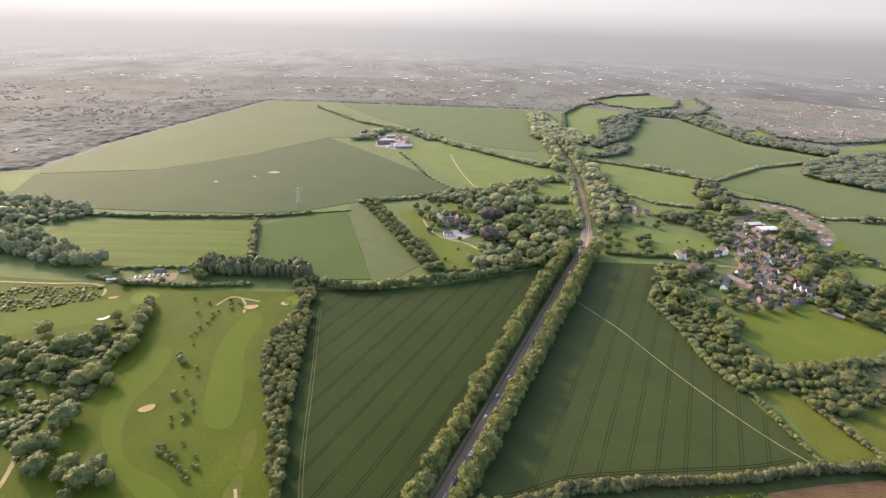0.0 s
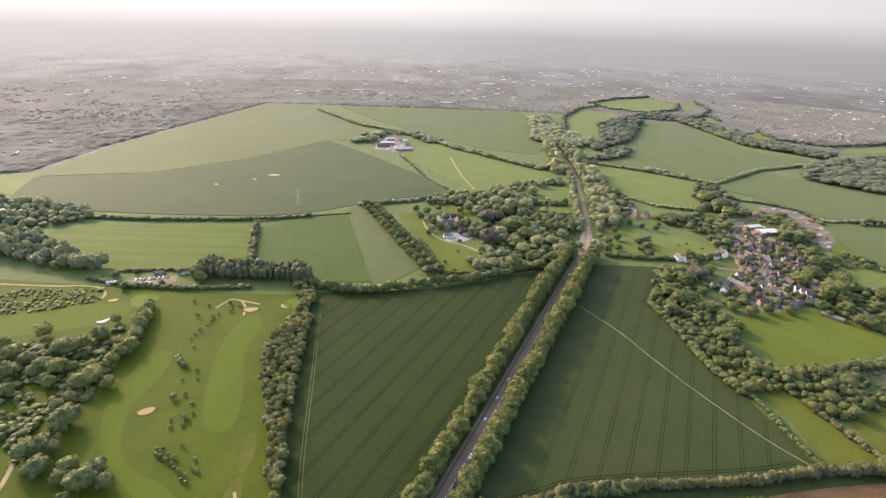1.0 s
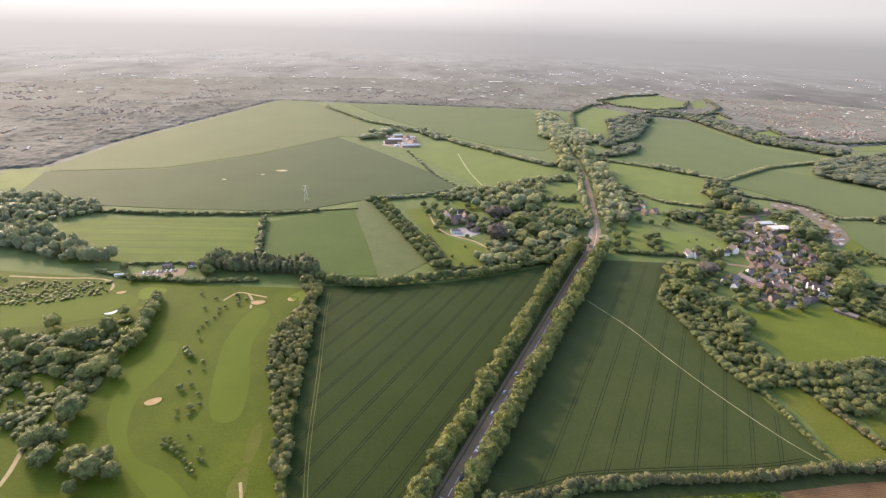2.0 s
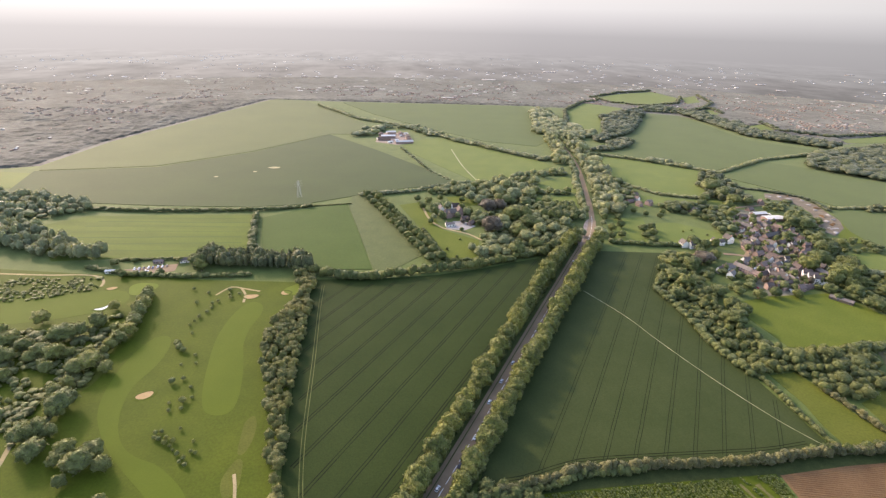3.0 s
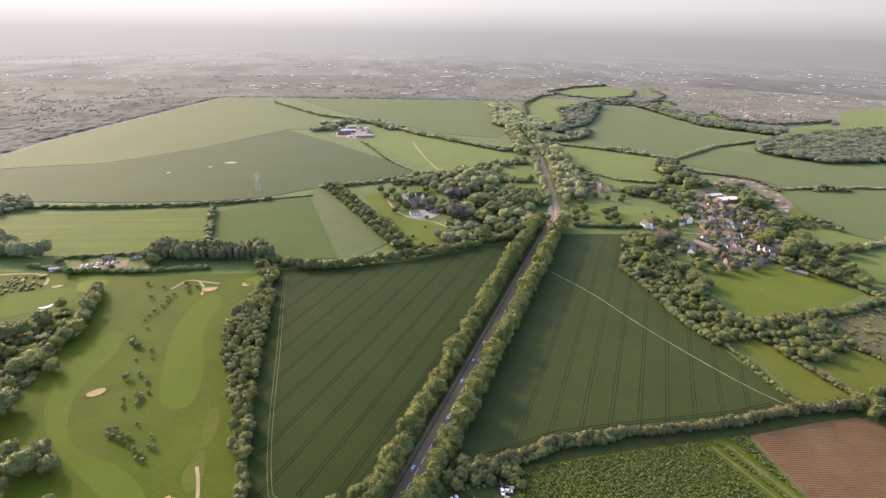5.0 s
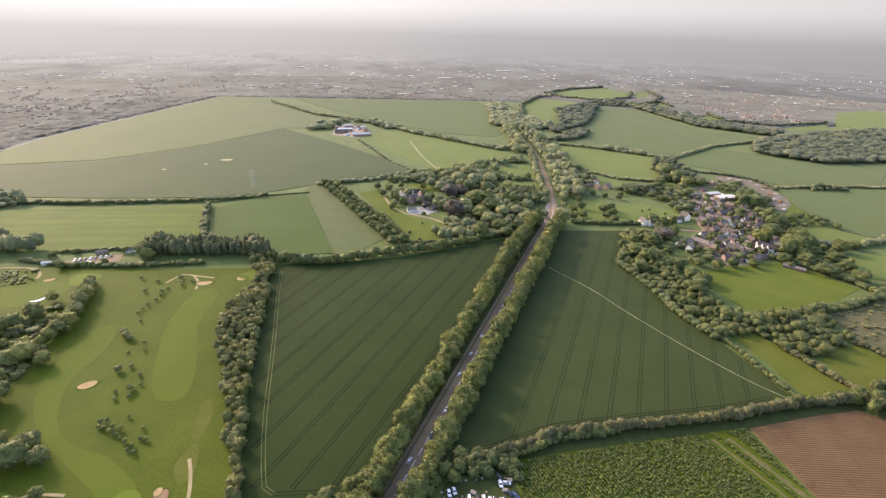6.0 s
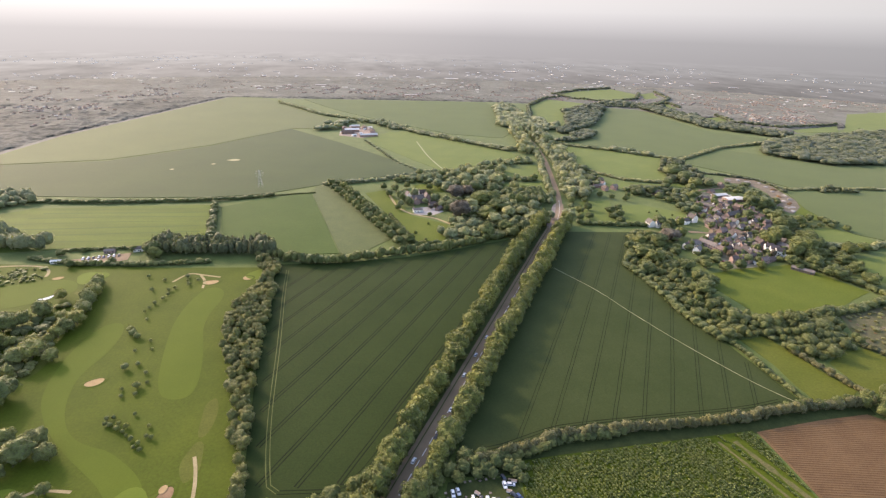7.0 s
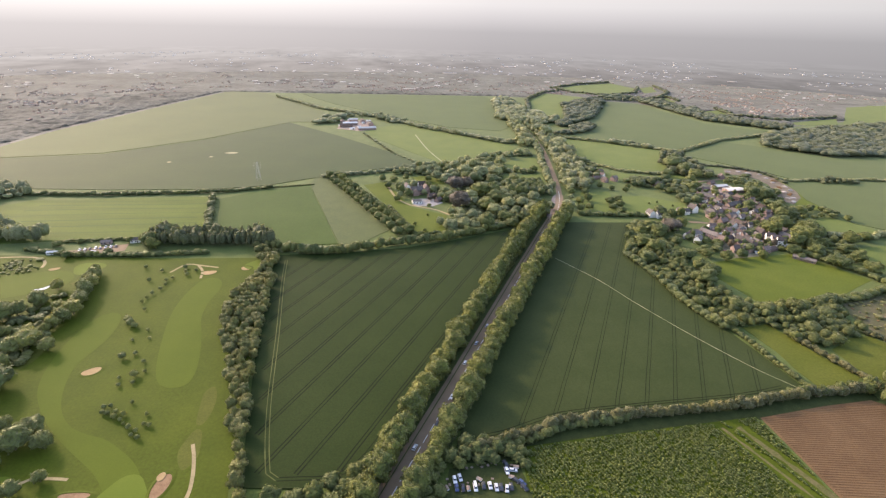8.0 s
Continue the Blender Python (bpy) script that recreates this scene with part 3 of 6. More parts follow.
field("pasture", [(293, 1005), (367, 972), (478, 884), (442, 760), (385, 740), (330, 760), (270, 838)], 0.2, M_PASTURE_FAR, "bright green pasture beside the tree-lined road", "field")
field("crop_field", [(341, 1113), (449, 1248), (574, 1571), (675, 1522), (698, 1186), (807, 1083), (731, 1030), (616, 1000), (490, 910), (421, 922), (313, 1056)], 0.45, M_CROP_MID, "wide grey-green crop field below the far houses", "field")
field("crop_field", [(476, 872), (616, 985), (674, 935), (745, 855), (880, 860), (720, 712), (569, 716), (545, 770), (497, 837)], 0.45, M_CROP_MID, "green crop field behind the village", "field")
field("crop_field", [(543, 692), (620, 697), (760, 691), (760, 560), (534, 503), (509, 528), (516, 614)], 0.45, M_CROP_MID, "green crop field behind the village", "field")
field("pasture", [(362, 1562), (460, 1746), (560, 1652), (506, 1560), (436, 1455), (371, 1243), (314, 1203), (314, 1324)], 0.3, M_PASTURE_FAR, "yellow-green far pasture between trees", "field")
field("pasture", [(531, 1891), (655, 2023), (814, 2110), (842, 1933), (767, 1774), (643, 1713), (558, 1766)], 0.35, M_PASTURE_FAR, "yellow-green far pasture between trees", "field")
field("pasture", [(275, 630), (303, 634), (345, 602), (340, 576), (316, 564), (252, 558)], 0.2, M_PASTURE_FAR, "bright green paddock beside the village houses", "field")
field("pasture", [(228, 646), (268, 652), (250, 565), (201, 569)], 0.2, M_PASTURE_FAR, "green paddock beside the road", "field")
field("manor_lawn", [(-54, 682), (-24, 697), (6, 591), (47, 560), (42, 508), (11, 499), (-20, 590)], 0.2, M_PASTURE, "bright green lawn in front of the manor house", "lawn")
field("manor_lawn", [(10, 720), (45, 735), (60, 690), (25, 680)], 0.2, M_PASTURE, "small bright lawn behind the manor house", "lawn")
field("pasture", [(139, 726), (200, 740), (192, 684), (132, 678)], 0.2, M_PASTURE_FAR, "small bright paddock among the trees", "field")
field("pasture", [(150, 800), (215, 850), (208, 760), (160, 750)], 0.2, M_PASTURE_FAR, "small bright paddock among the trees", "field")
field("pasture", [(450, 540), (502, 548), (520, 500), (493, 494), (445, 488)], 0.2, M_PASTURE_FAR, "green paddock behind the village", "field")
field("pasture", [(437, 455), (502, 467), (520, 420), (447, 404), (421, 407)], 0.2, M_PASTURE_FAR, "green paddock behind the village", "field")
field("pasture", [(300, 752), (360, 730), (420, 738), (430, 700), (350, 690), (290, 720)], 0.2, M_PASTURE_FAR, "green gardens and paddock behind cottages", "field")
field("pasture", [(1306, 1505), (1480, 1560), (1500, 1400), (1156, 1201), (1013, 1162)], 0.2, M_PASTURE_FAR, "far yellow-green field beside the woods", "field")
field("pasture", [(-690, 802), (-592, 795), (-575, 730), (-690, 700)], 0.2, M_PASTURE_FAR, "yellow-green field below the town", "field")
field("works_ground", [(537, 747), (542, 721), (538, 690), (529, 653), (517, 627), (486, 597), (483, 611), (488, 634), (500, 659), (513, 688), (517, 712), (505, 738), (483, 745), (499, 774), (523, 771), (543, 754)], 0.25, M_SPOIL, "bare brown earth and spoil beside the village", "bare ground", uneven=3, step=12)
field("rough_grass_plot", [(450, 740), (484, 742), (505, 736), (515, 710), (510, 688), (486, 634), (481, 600), (470, 640), (478, 690), (452, 715)], 0.2, M_STRIP, "rough pale grass beside the bare earth", "field", uneven=3, step=12)
field("rough_grass_plot", [(530, 655), (540, 650), (526, 612), (508, 573), (490, 578), (487, 596), (518, 626)], 0.2, M_PASTURE, "bright rough grass beside the bare earth", "field", uneven=3, step=12)
field("rough_plot", [(336, 301), (336, 314), (339, 330), (346, 346), (375, 355), (410, 363), (440, 350), (420, 318), (372, 305), (343, 289)], 0.2, M_ROUGH_SOIL, "rough plot of bare brown soil and weeds", "bare ground", uneven=3, step=8)
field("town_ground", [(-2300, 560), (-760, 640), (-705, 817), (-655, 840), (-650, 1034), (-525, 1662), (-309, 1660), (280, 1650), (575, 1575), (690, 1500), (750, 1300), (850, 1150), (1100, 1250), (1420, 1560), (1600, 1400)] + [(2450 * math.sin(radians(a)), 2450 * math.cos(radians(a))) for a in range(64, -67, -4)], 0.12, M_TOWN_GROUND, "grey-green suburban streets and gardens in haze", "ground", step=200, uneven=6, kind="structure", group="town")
field("village_ground", [(296, 500), (340, 522), (350, 560), (385, 640), (380, 690), (440, 695), (432, 600), (420, 560), (392, 490), (382, 462), (350, 446), (330, 437), (300, 438), (318, 480)], 0.14, M_GARDENS, "gardens, gravel yards and lanes between village houses", "ground", kind="structure", group="village")

# Golf course.
golf = field("golf_rough", [(-520, 470), (-300, 452), (-203, 447), (-125, 446), (-112, 400), (-112, 352), (-98, 285), (-85, 200), (-70, 120), (-520, 120)], 0.10, M_GOLF, "bright green golf course grass between tree belts", "golf course", group="golf course")
FAIRWAYS = (
    [(-207, 352), (-220, 349), (-224, 320), (-221, 292), (-215, 269), (-206, 253), (-190, 234), (-171, 217), (-153, 203), (-144, 195), (-134, 182), (-118, 180), (-124, 194), (-132, 205), (-143, 214), (-154, 222), (-167, 226), (-179, 233), (-191, 248), (-200, 269), (-204, 289), (-199, 310), (-200, 334)],
    [(-168, 412), (-174, 361), (-163, 310), (-150, 268), (-137, 260), (-126, 267), (-136, 310), (-152, 352), (-146, 400)],
    [(-400, 412), (-336, 408), (-284, 430), (-264, 398), (-309, 370), (-400, 350)])
for pts in FAIRWAYS:
    field("fairway", rounded(pts), 0.16, M_FAIRWAY, "closely mown pale green golf fairway", "fairway", step=400, uneven=0, group="golf course")
for x, y, r in ((-129, 186, 10.5), (-190, 190, 9), (-128, 432, 12), (-270, 428, 12)):
    field("putting_green", [(x + r * (1 + 0.12 * math.sin(3 * a + x)) * math.cos(a), y + r * (1 + 0.12 * math.sin(3 * a + x)) * math.sin(a)) for a in (k * 0.2618 for k in range(24))], 0.21, M_GREEN, "smooth round golf putting green", "putting green", step=400, uneven=0, group="golf course")


def bunker(x, y, a, b, turn, bend=0.3, sand=M_SAND, z=0.0):
    """A sand bunker: uneven pan of sand in a raised grass lip."""
    ob = thing("sand_bunker", "pale sand bunker with a raised grass lip", "bunker", "golf bunkers", pose(x, y, z, 0, 0, turn))
    ring = lambda s: [(s * a * math.cos(t), s * b * math.sin(t) + bend * a * math.cos(t) ** 2 - bend * a * 0.4) for t in (k * 0.2618 for k in range(24))]
    bm = bmesh.new()
    slab(bm, ring(1.0), -0.2, 0.2)
    part("sand", bm, sand, ob)
    bm = bmesh.new()
    sets = [[bm.verts.new((*p, z)) for p in ring(s)] for s, z in ((0.97, 0.15), (1.04, 0.38), (1.2, 0.34), (1.5, 0.1))]
    for p, q in zip(sets, sets[1:]):
        for k in range(24):
            bm.faces.new((p[k], p[(k + 1) % 24], q[(k + 1) % 24], q[k]))
    bmesh.ops.recalc_face_normals(bm, faces=bm.faces)
    part("lip", bm, M_GOLF, ob)


for row in ((-191, 280, 5.4, 3.6, 32, 0.15), (-114, 190, 3.4, 7.5, -8, 0.1, M_CLAY_SAND), (-150, 186, 7.0, 2.4, 0, 0.1, M_CLAY_SAND), (-285, 391, 5.4, 2.2, 40, 0.55, M_GLINT_SAND),
            (-167, 417, 6.5, 4.0, 10, 0.2), (-138, 425, 4.5, 4.0, -20, 0.1), (-297, 427, 4.5, 3.0, 20, 0.2)):
    bunker(*row)


field("sand_pile", [(-116 + 1.9 * math.cos(k * 0.5236), 195.5 + 2.6 * math.sin(k * 0.5236)) for k in range(12)], 0.5, M_SAND, "small pile of pale sand in the bunker", "sand", step=2, uneven=0.3, group="golf course")


def path(name, pts, width, mat, label, z=0.2, group="paths"):
    bm = bmesh.new()
    ribbon(bm, smooth_line(pts, 4), width, -0.2, z, 0, 0.2)
    me = bpy.data.meshes.new(name)
    bm.to_mesh(me), bm.free()
    me.materials.append(mat)
    return tagged(new(name, me), label, "path", group, "structure")


path("cart_path", [(-109, 216), (-106, 209), (-103, 200), (-101, 192), (-100, 183), (-103, 170)], 1.7, M_DIRT, "pale gravel golf cart path")
path("cart_path", [(-420, 452), (-370, 451), (-342, 453), (-323, 450), (-312, 440), (-309, 430)], 2.4, M_DIRT, "pale gravel golf cart path")
path("cart_path", [(-199, 418), (-191, 434), (-180, 432), (-162, 427)], 2.0, M_DIRT, "pale gravel golf cart path")
path("cart_path", [(-180, 431), (-173, 420), (-170, 406)], 2.0, M_DIRT, "pale gravel golf cart path", 0.25)
path("cart_path", [(-158, 196), (-166, 197), (-175, 197), (-179, 194), (-184, 187)], 1.7, M_DIRT, "pale gravel golf cart path")
path("cart_path", [(-245, 236), (-238, 212), (-236, 180)], 2.6, M_DIRT, "pale gravel golf cart path")
path("manor_drive", [(-25, 690), (-12, 630), (2, 602), (18, 590), (35, 580), (50, 562)], 3.0, M_DIRT, "pale gravel drive to the manor house", 0.3)
path("village_lane", [(318, 536), (340, 530), (370, 500), (360, 455)], 5.0, M_ASPHALT, "narrow grey village lane", 0.3)
path("village_lane", [(340, 530), (375, 575), (395, 630), (400, 690), (480, 720)], 5.0, M_ASPHALT, "narrow grey village lane", 0.34)

# The road between its two rows of trees.
bm = bmesh.new()
ribbon(bm, [q for q in ROAD if q[1] < 640], 34, -0.3, 0.14, -3)
verge = new("verge", bpy.data.meshes.new("verge"))
bm.to_mesh(verge.data), bm.free()
verge.data.materials.append(M_VERGE)
tagged(verge, "shaded grass verge on both sides of the road", "verge", kind="structure")
bm = bmesh.new()
ribbon(bm, [q for q in ROAD if q[1] < 640], 9.0, -0.3, 0.22)
ribbon(bm, [q for q in ROAD if q[1] > 620], 7.0, -0.3, 0.216)
road = new("road", bpy.data.meshes.new("road"))
bm.to_mesh(road.data), bm.free()
road.data.materials.append(M_ASPHALT)
tagged(road, "straight grey asphalt road with dashed white centre line", "road", kind="structure")
for side in (-1, 1):
    bm = bmesh.new()
    ribbon(bm, [q for q in ROAD if q[1] < 640], 0.3, 0.1, 0.34, side * 4.65)
    part("kerb", bm, M_ASPHALT, road)
bm = bmesh.new()
ribbon(bm, [q for q in ROAD if q[1] < 560], 2.2, -0.2, 0.3, -6.6)
footway = new("footway", bpy.data.meshes.new("footway"))
bm.to_mesh(footway.data), bm.free()
footway.data.materials.append(M_ASPHALT)
tagged(footway, "worn asphalt footway beside the road", "pavement", kind="structure")
dash = None
run, nxt = 0.0, 0.0
for (x0, y0), (x1, y1) in zip(ROAD, ROAD[1:]):
    n = math.hypot(x1 - x0, y1 - y0)
    while nxt < run + n and y0 < 640:
        t = (nxt - run) / n
        m = pose(x0 + (x1 - x0) * t, y0 + (y1 - y0) * t, 0.235, 0, 0, math.degrees(math.atan2(-(x1 - x0), y1 - y0)))
        if dash is None:
            bm = bmesh.new()
            box(bm, 0, 0, 0, 0.28, 6.0, 0.03)
            dash = part("centre_dash", bm, M_LINE, road)
            dash.matrix_basis = m
        else:
            d = new("centre_dash", dash.data)
            d.parent, d.matrix_basis = road, m
        nxt += 9.0
    run += n
bm = bmesh.new()
slab(bm, rounded([(156, 549), (168, 542), (181, 543), (190, 580), (202, 640), (190, 640), (176, 600)], 2), -0.2, 0.215)
layby = new("layby", bpy.data.meshes.new("layby"))
bm.to_mesh(layby.data), bm.free()
layby.data.materials.append(M_GRIT)
tagged(layby, "brown gritty widened junction beside the road", "road", kind="structure")
# The yard's grass has tree shade painted into its colour.
field("car_yard", [(14, 172), (19, 194), (34, 195), (54, 196), (57, 172), (55, 150), (10, 150)], 0.18, M_SHADE_GRASS, "trodden grass yard with parked cars", "yard", kind="structure", group="")

# Bare patches in the big crop field.
for x, y, a, b in ((-277, 862, 9, 2), (-300, 835, 3, 1), (-350, 800, 3, 1)):
    field("bare_patch", [(x + a * math.cos(k * 0.5236) * (1 + 0.3 * math.sin(2.3 * k)), y + b * 3 * math.sin(k * 0.5236)) for k in range(12)], 0.56, M_CHALK, "pale bare patch in the crop", "bare ground", step=6, uneven=1, group="bare patches")
# Dark strip painted where the hedge's shadow falls.
field("hedge_bottom", [(20, 197), (34, 212), (58, 222), (120, 228), (196, 234), (240, 240), (279, 245), (277, 232), (238, 227), (197, 220), (111, 211), (57, 205), (54, 197)], 0.08, M_SHADE_GRASS, "grass below the hedge, painted dark as in its shade", "verge", kind="structure", group="")
field("pasture", [(751, 1606), (833, 1673), (820, 1579), (750, 1493), (732, 1544)], 0.35, M_PASTURE_FAR, "small far pasture among town trees", "field")
field("pasture", [(778, 1369), (857, 1412), (836, 1321), (768, 1290)], 0.35, M_PASTURE_FAR, "small far pasture among town trees", "field")
field("pasture", [(853, 1935), (938, 2013), (879, 1834), (808, 1782)], 0.35, M_PASTURE_FAR, "small far pasture among town trees", "field")
field("pasture", [(926, 1219), (1100, 1287), (1031, 1198), (917, 1183)], 0.35, M_PASTURE_FAR, "small far pasture beside the wood", "field")


# Mowing lines, worn grass and bare soil inside the grass plots.
def patch(owner, name, x, y, a, b, turn, mat, z, label=""):
    """A flat uneven oval of other ground."""
    c, s = math.cos(radians(turn)), math.sin(radians(turn))
    pts = []
    for k in range(20):
        t = k * math.pi / 10
        p, q = a * math.cos(t) * (1 + 0.12 * math.sin(3 * t + x)), b * math.sin(t) * (1 + 0.12 * math.sin(2 * t + y))
        pts.append((x + p * c - q * s, y + p * s + q * c))
    bm = bmesh.new()
    slab(bm, pts, 0.0, z)
    part(name, bm, mat, owner, label)


for x, y, a, b, turn in ((-109, 213, 5, 13, 8), (-112, 246, 4, 18, 8), (-235, 300, 4, 16, 0), (-260, 400, 8, 5, 0)):
    patch(golf, "worn_grass", x, y, a, b, turn, M_WORN, 0.135)
for k, y in enumerate((512, 531, 549, 566, 583, 598, 612)):
    bm = bmesh.new()
    ribbon(bm, [(x, y + 0.055 * (x + 340) + 1.5 * math.sin(x / 40 + k)) for x in range(-440 + 6 * k, -216 + 2 * k, 12)], 1.5 + 0.6 * (k % 3), 0.0, 0.225, 0, 0.6)
    part("mowing_line", bm, M_CROP_GREEN, meadow)
for off, wide in ((5.5, 1.6), (15.0, 2.8)):
    bm = bmesh.new()
    ribbon(bm, [(161 + off + (222 - y) * 0.37, y) for y in range(130, 219, 5)], wide, 0.0, 0.15, 0, 0.9)
    part("trodden_strip", bm, M_BARE_STRIP, nursery_plot, "strip of worn brownish grass")

# ---- trees, hedges and woods ----
R = random.Random(5)
lime = Grove("roadside_tree", "round-crowned green roadside tree in full leaf", "tree", "trees along the road", M_LEAF_PALE, 7, lobes=36, sub=3, tufts=1250, low=0.04, leaf=0.032, lobe=0.23, rough=0.05)
oak = Grove("field_tree", "broad green tree in full leaf", "tree", "field trees", M_LEAF, 6, lobes=34, sub=3, tufts=760, low=0.03, leaf=0.036, lobe=0.22, rough=0.05)
golf_tree = Grove("golf_tree", "broad round-topped green tree in full leaf", "tree", "golf course trees", M_LEAF_GOLF, 6, lobes=34, sub=3, tufts=760, low=0.03, leaf=0.036, lobe=0.22, rough=0.05)
belt_tree = Grove("belt_tree", "small round green tree in a dense belt", "tree", "tree belt beside the golf course", M_LEAF_BELT, 6, lobes=20, sub=3, tufts=520, low=0.02, leaf=0.04, lobe=0.26, rough=0.06)
young = Grove("young_tree", "small young tree on the golf course grass", "tree", "young golf trees", M_LEAF_GOLF, 4, lobes=8, sub=3, tufts=150, low=0.12, leaf=0.07, lobe=0.45)
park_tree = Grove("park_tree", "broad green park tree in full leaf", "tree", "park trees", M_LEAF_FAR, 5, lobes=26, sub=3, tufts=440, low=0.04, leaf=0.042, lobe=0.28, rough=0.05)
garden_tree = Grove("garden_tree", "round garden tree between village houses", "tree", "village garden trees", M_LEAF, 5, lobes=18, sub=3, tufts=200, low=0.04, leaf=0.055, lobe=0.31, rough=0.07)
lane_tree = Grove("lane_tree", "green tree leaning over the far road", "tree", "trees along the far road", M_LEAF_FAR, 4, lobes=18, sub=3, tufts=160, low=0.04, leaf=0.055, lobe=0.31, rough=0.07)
copper = Grove("copper_beech", "large purple-brown copper beech", "tree", "copper beeches", M_LEAF_COPPER, 2, lobes=26, sub=3, tufts=440, low=0.05, leaf=0.042, lobe=0.28, rough=0.05)
dark_tree = Grove("dark_tree", "tall dark green cedar-like tree", "tree", "dark trees", M_LEAF_DARK, 3, lobes=14, sub=3, tufts=240, low=0.04, leaf=0.045, lobe=0.4)


def beside(y, off):
    """The place beside the straight road at that northing; off to the right in metres."""
    x = -9 + (y - 178) * 0.4709
    return x + off * 0.905, y - off * 0.426


ROWS_OF_TREES = (((150, -10.0), (250, -13.5), (460, -17.0), (562, -15.0)), ((150, 9.3), (300, 10.4), (460, 11.0), (568, 11.5)))
for stations in ROWS_OF_TREES:
    y = stations[0][0]
    while y < stations[-1][0]:
        off = float(np.interp(y, [q[0] for q in stations], [q[1] for q in stations]))
        px_, py_ = beside(y, off + R.uniform(-1.3, 1.3))
        big = float(np.interp(y, [160, 250, 360, 480, 570], [0.88, 0.90, 1.0, 1.2, 1.1])) * R.choice((0.78, 0.92, 1.0, 1.08, 1.15))
        lime.put(px_, py_, 14.0 * big * R.uniform(0.94, 1.06), 15.0 * min(big, 1.1) * R.uniform(0.9, 1.08), R)
        y += R.uniform(7.5, 10.5) * min(big, 1.1)
# undergrowth below the rows
for off in (-14.0, 11.0):
    hedge([beside(y, off + 1.5 * math.sin(y / 30)) for y in range(160, 570, 12)], 4.5, 6.0, int(off * 7) + 300, M_LEAF, "thick green undergrowth below the roadside trees", 0.6, group="roadside undergrowth")
# belt between the golf course and the wheat
BELT = [(-140, 470), (-123, 470), (-116, 440), (-108, 385), (-104, 350), (-102, 318), (-98, 295), (-92, 263), (-88.5, 242), (-84.5, 223), (-83, 212), (-80, 200), (-75, 179), (-71, 150), (-75, 150), (-78.5, 180), (-83.5, 201), (-87.5, 214), (-92.5, 225), (-100, 244), (-105, 265), (-116, 297), (-128, 321), (-133, 352), (-130, 385), (-123, 420)]
for x, y in scatter(BELT, 5.0, R, 290):
    belt_tree.put(x, y, R.uniform(5.5, 9.5), R.uniform(6.0, 9.5), R)
# bottom edge of the wheat
for x, y in ((-62, 178), (-52, 176), (-43, 179), (-36, 185), (-30, 181), (-25, 190), (-20, 183), (-47, 168), (-34, 172), (-58, 168)):
    oak.put(x, y, R.uniform(7, 10), R.uniform(9, 12), R)
# hedges
hedge(smooth_line([(-128, 468), (-87, 455), (-56, 458), (-12, 474), (40, 488), (91, 514), (120, 528)]), 8.5, 9.0, 11, M_LEAF, "tall overgrown green hedge with small trees")
hedge(smooth_line([(31, 204), (54, 210), (82, 221), (123, 225), (177, 229), (235, 238), (280, 241)]), 6.0, 6.0, 12, M_LEAF_BLOSSOM, "overgrown hawthorn hedge with fading blossom", 0.45)
hedge(smooth_line([(38, 203), (60, 208), (84, 218), (120, 223)]), 4.6, 6.0, 13, M_LEAF, "overgrown hawthorn hedge beside the young shrubs")
hedge([(-470, 638), (-365, 634), (-233, 646), (-205, 655), (-171, 666)], 4.5, 8.0, 14)
hedge([(-231, 628), (-199, 513)], 6.0, 9.0, 15)
hedge([(-171, 668), (-120, 682)], 1.8, 3.0, 16)
hedge([(270, 298), (274, 287), (277, 277), (280, 266), (284, 256), (288, 248)], 3.8, 5.0, 17, M_LEAF_BLOSSOM, "hawthorn hedge with pale blossom")
hedge([(329, 302), (334, 296), (337, 287), (339, 276), (342, 268)], 3.6, 5.0, 35, M_LEAF_BLOSSOM, "hawthorn hedge with pale blossom")
hedge([(232, 318), (235, 303), (237, 290), (238, 272), (240, 256), (243, 244)], 3.2, 4.6, 18, M_LEAF, "dense green field hedge beside the footpath")
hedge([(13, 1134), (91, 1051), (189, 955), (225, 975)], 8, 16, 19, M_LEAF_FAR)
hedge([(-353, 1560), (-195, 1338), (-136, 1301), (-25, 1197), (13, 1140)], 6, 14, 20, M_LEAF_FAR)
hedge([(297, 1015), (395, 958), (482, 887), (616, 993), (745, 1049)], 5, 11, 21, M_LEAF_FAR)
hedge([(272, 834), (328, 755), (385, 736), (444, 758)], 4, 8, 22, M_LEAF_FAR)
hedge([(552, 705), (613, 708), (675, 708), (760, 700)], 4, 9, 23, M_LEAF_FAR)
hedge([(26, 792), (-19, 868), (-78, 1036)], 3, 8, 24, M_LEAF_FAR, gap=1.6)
hedge([(200, 560), (250, 556), (300, 556), (345, 574)], 5, 8, 25)
hedge([(405, 490), (440, 486), (484, 482), (540, 500)], 6, 11, 26, M_LEAF_FAR)
hedge([(380, 455), (410, 395), (415, 372), (360, 352), (310, 345)], 5, 8, 27)
hedge([(-110, 720), (-40, 742), (30, 790)], 5, 9, 28, M_LEAF_FAR)
hedge([(-345, 468), (-300, 455), (-240, 452), (-180, 458)], 4, 7, 29)
hedge([(-330, 486), (-270, 492), (-210, 500)], 3, 5, 30)
hedge([(-18, 588), (10, 500), (45, 506)], 3.5, 5, 32)
hedge([(262, 533), (230, 482), (209, 447), (215, 411), (219, 351), (224, 328), (230, 312)], 5.5, 8.0, 33, M_LEAF, "ragged hedge and bushes beside the wheat")
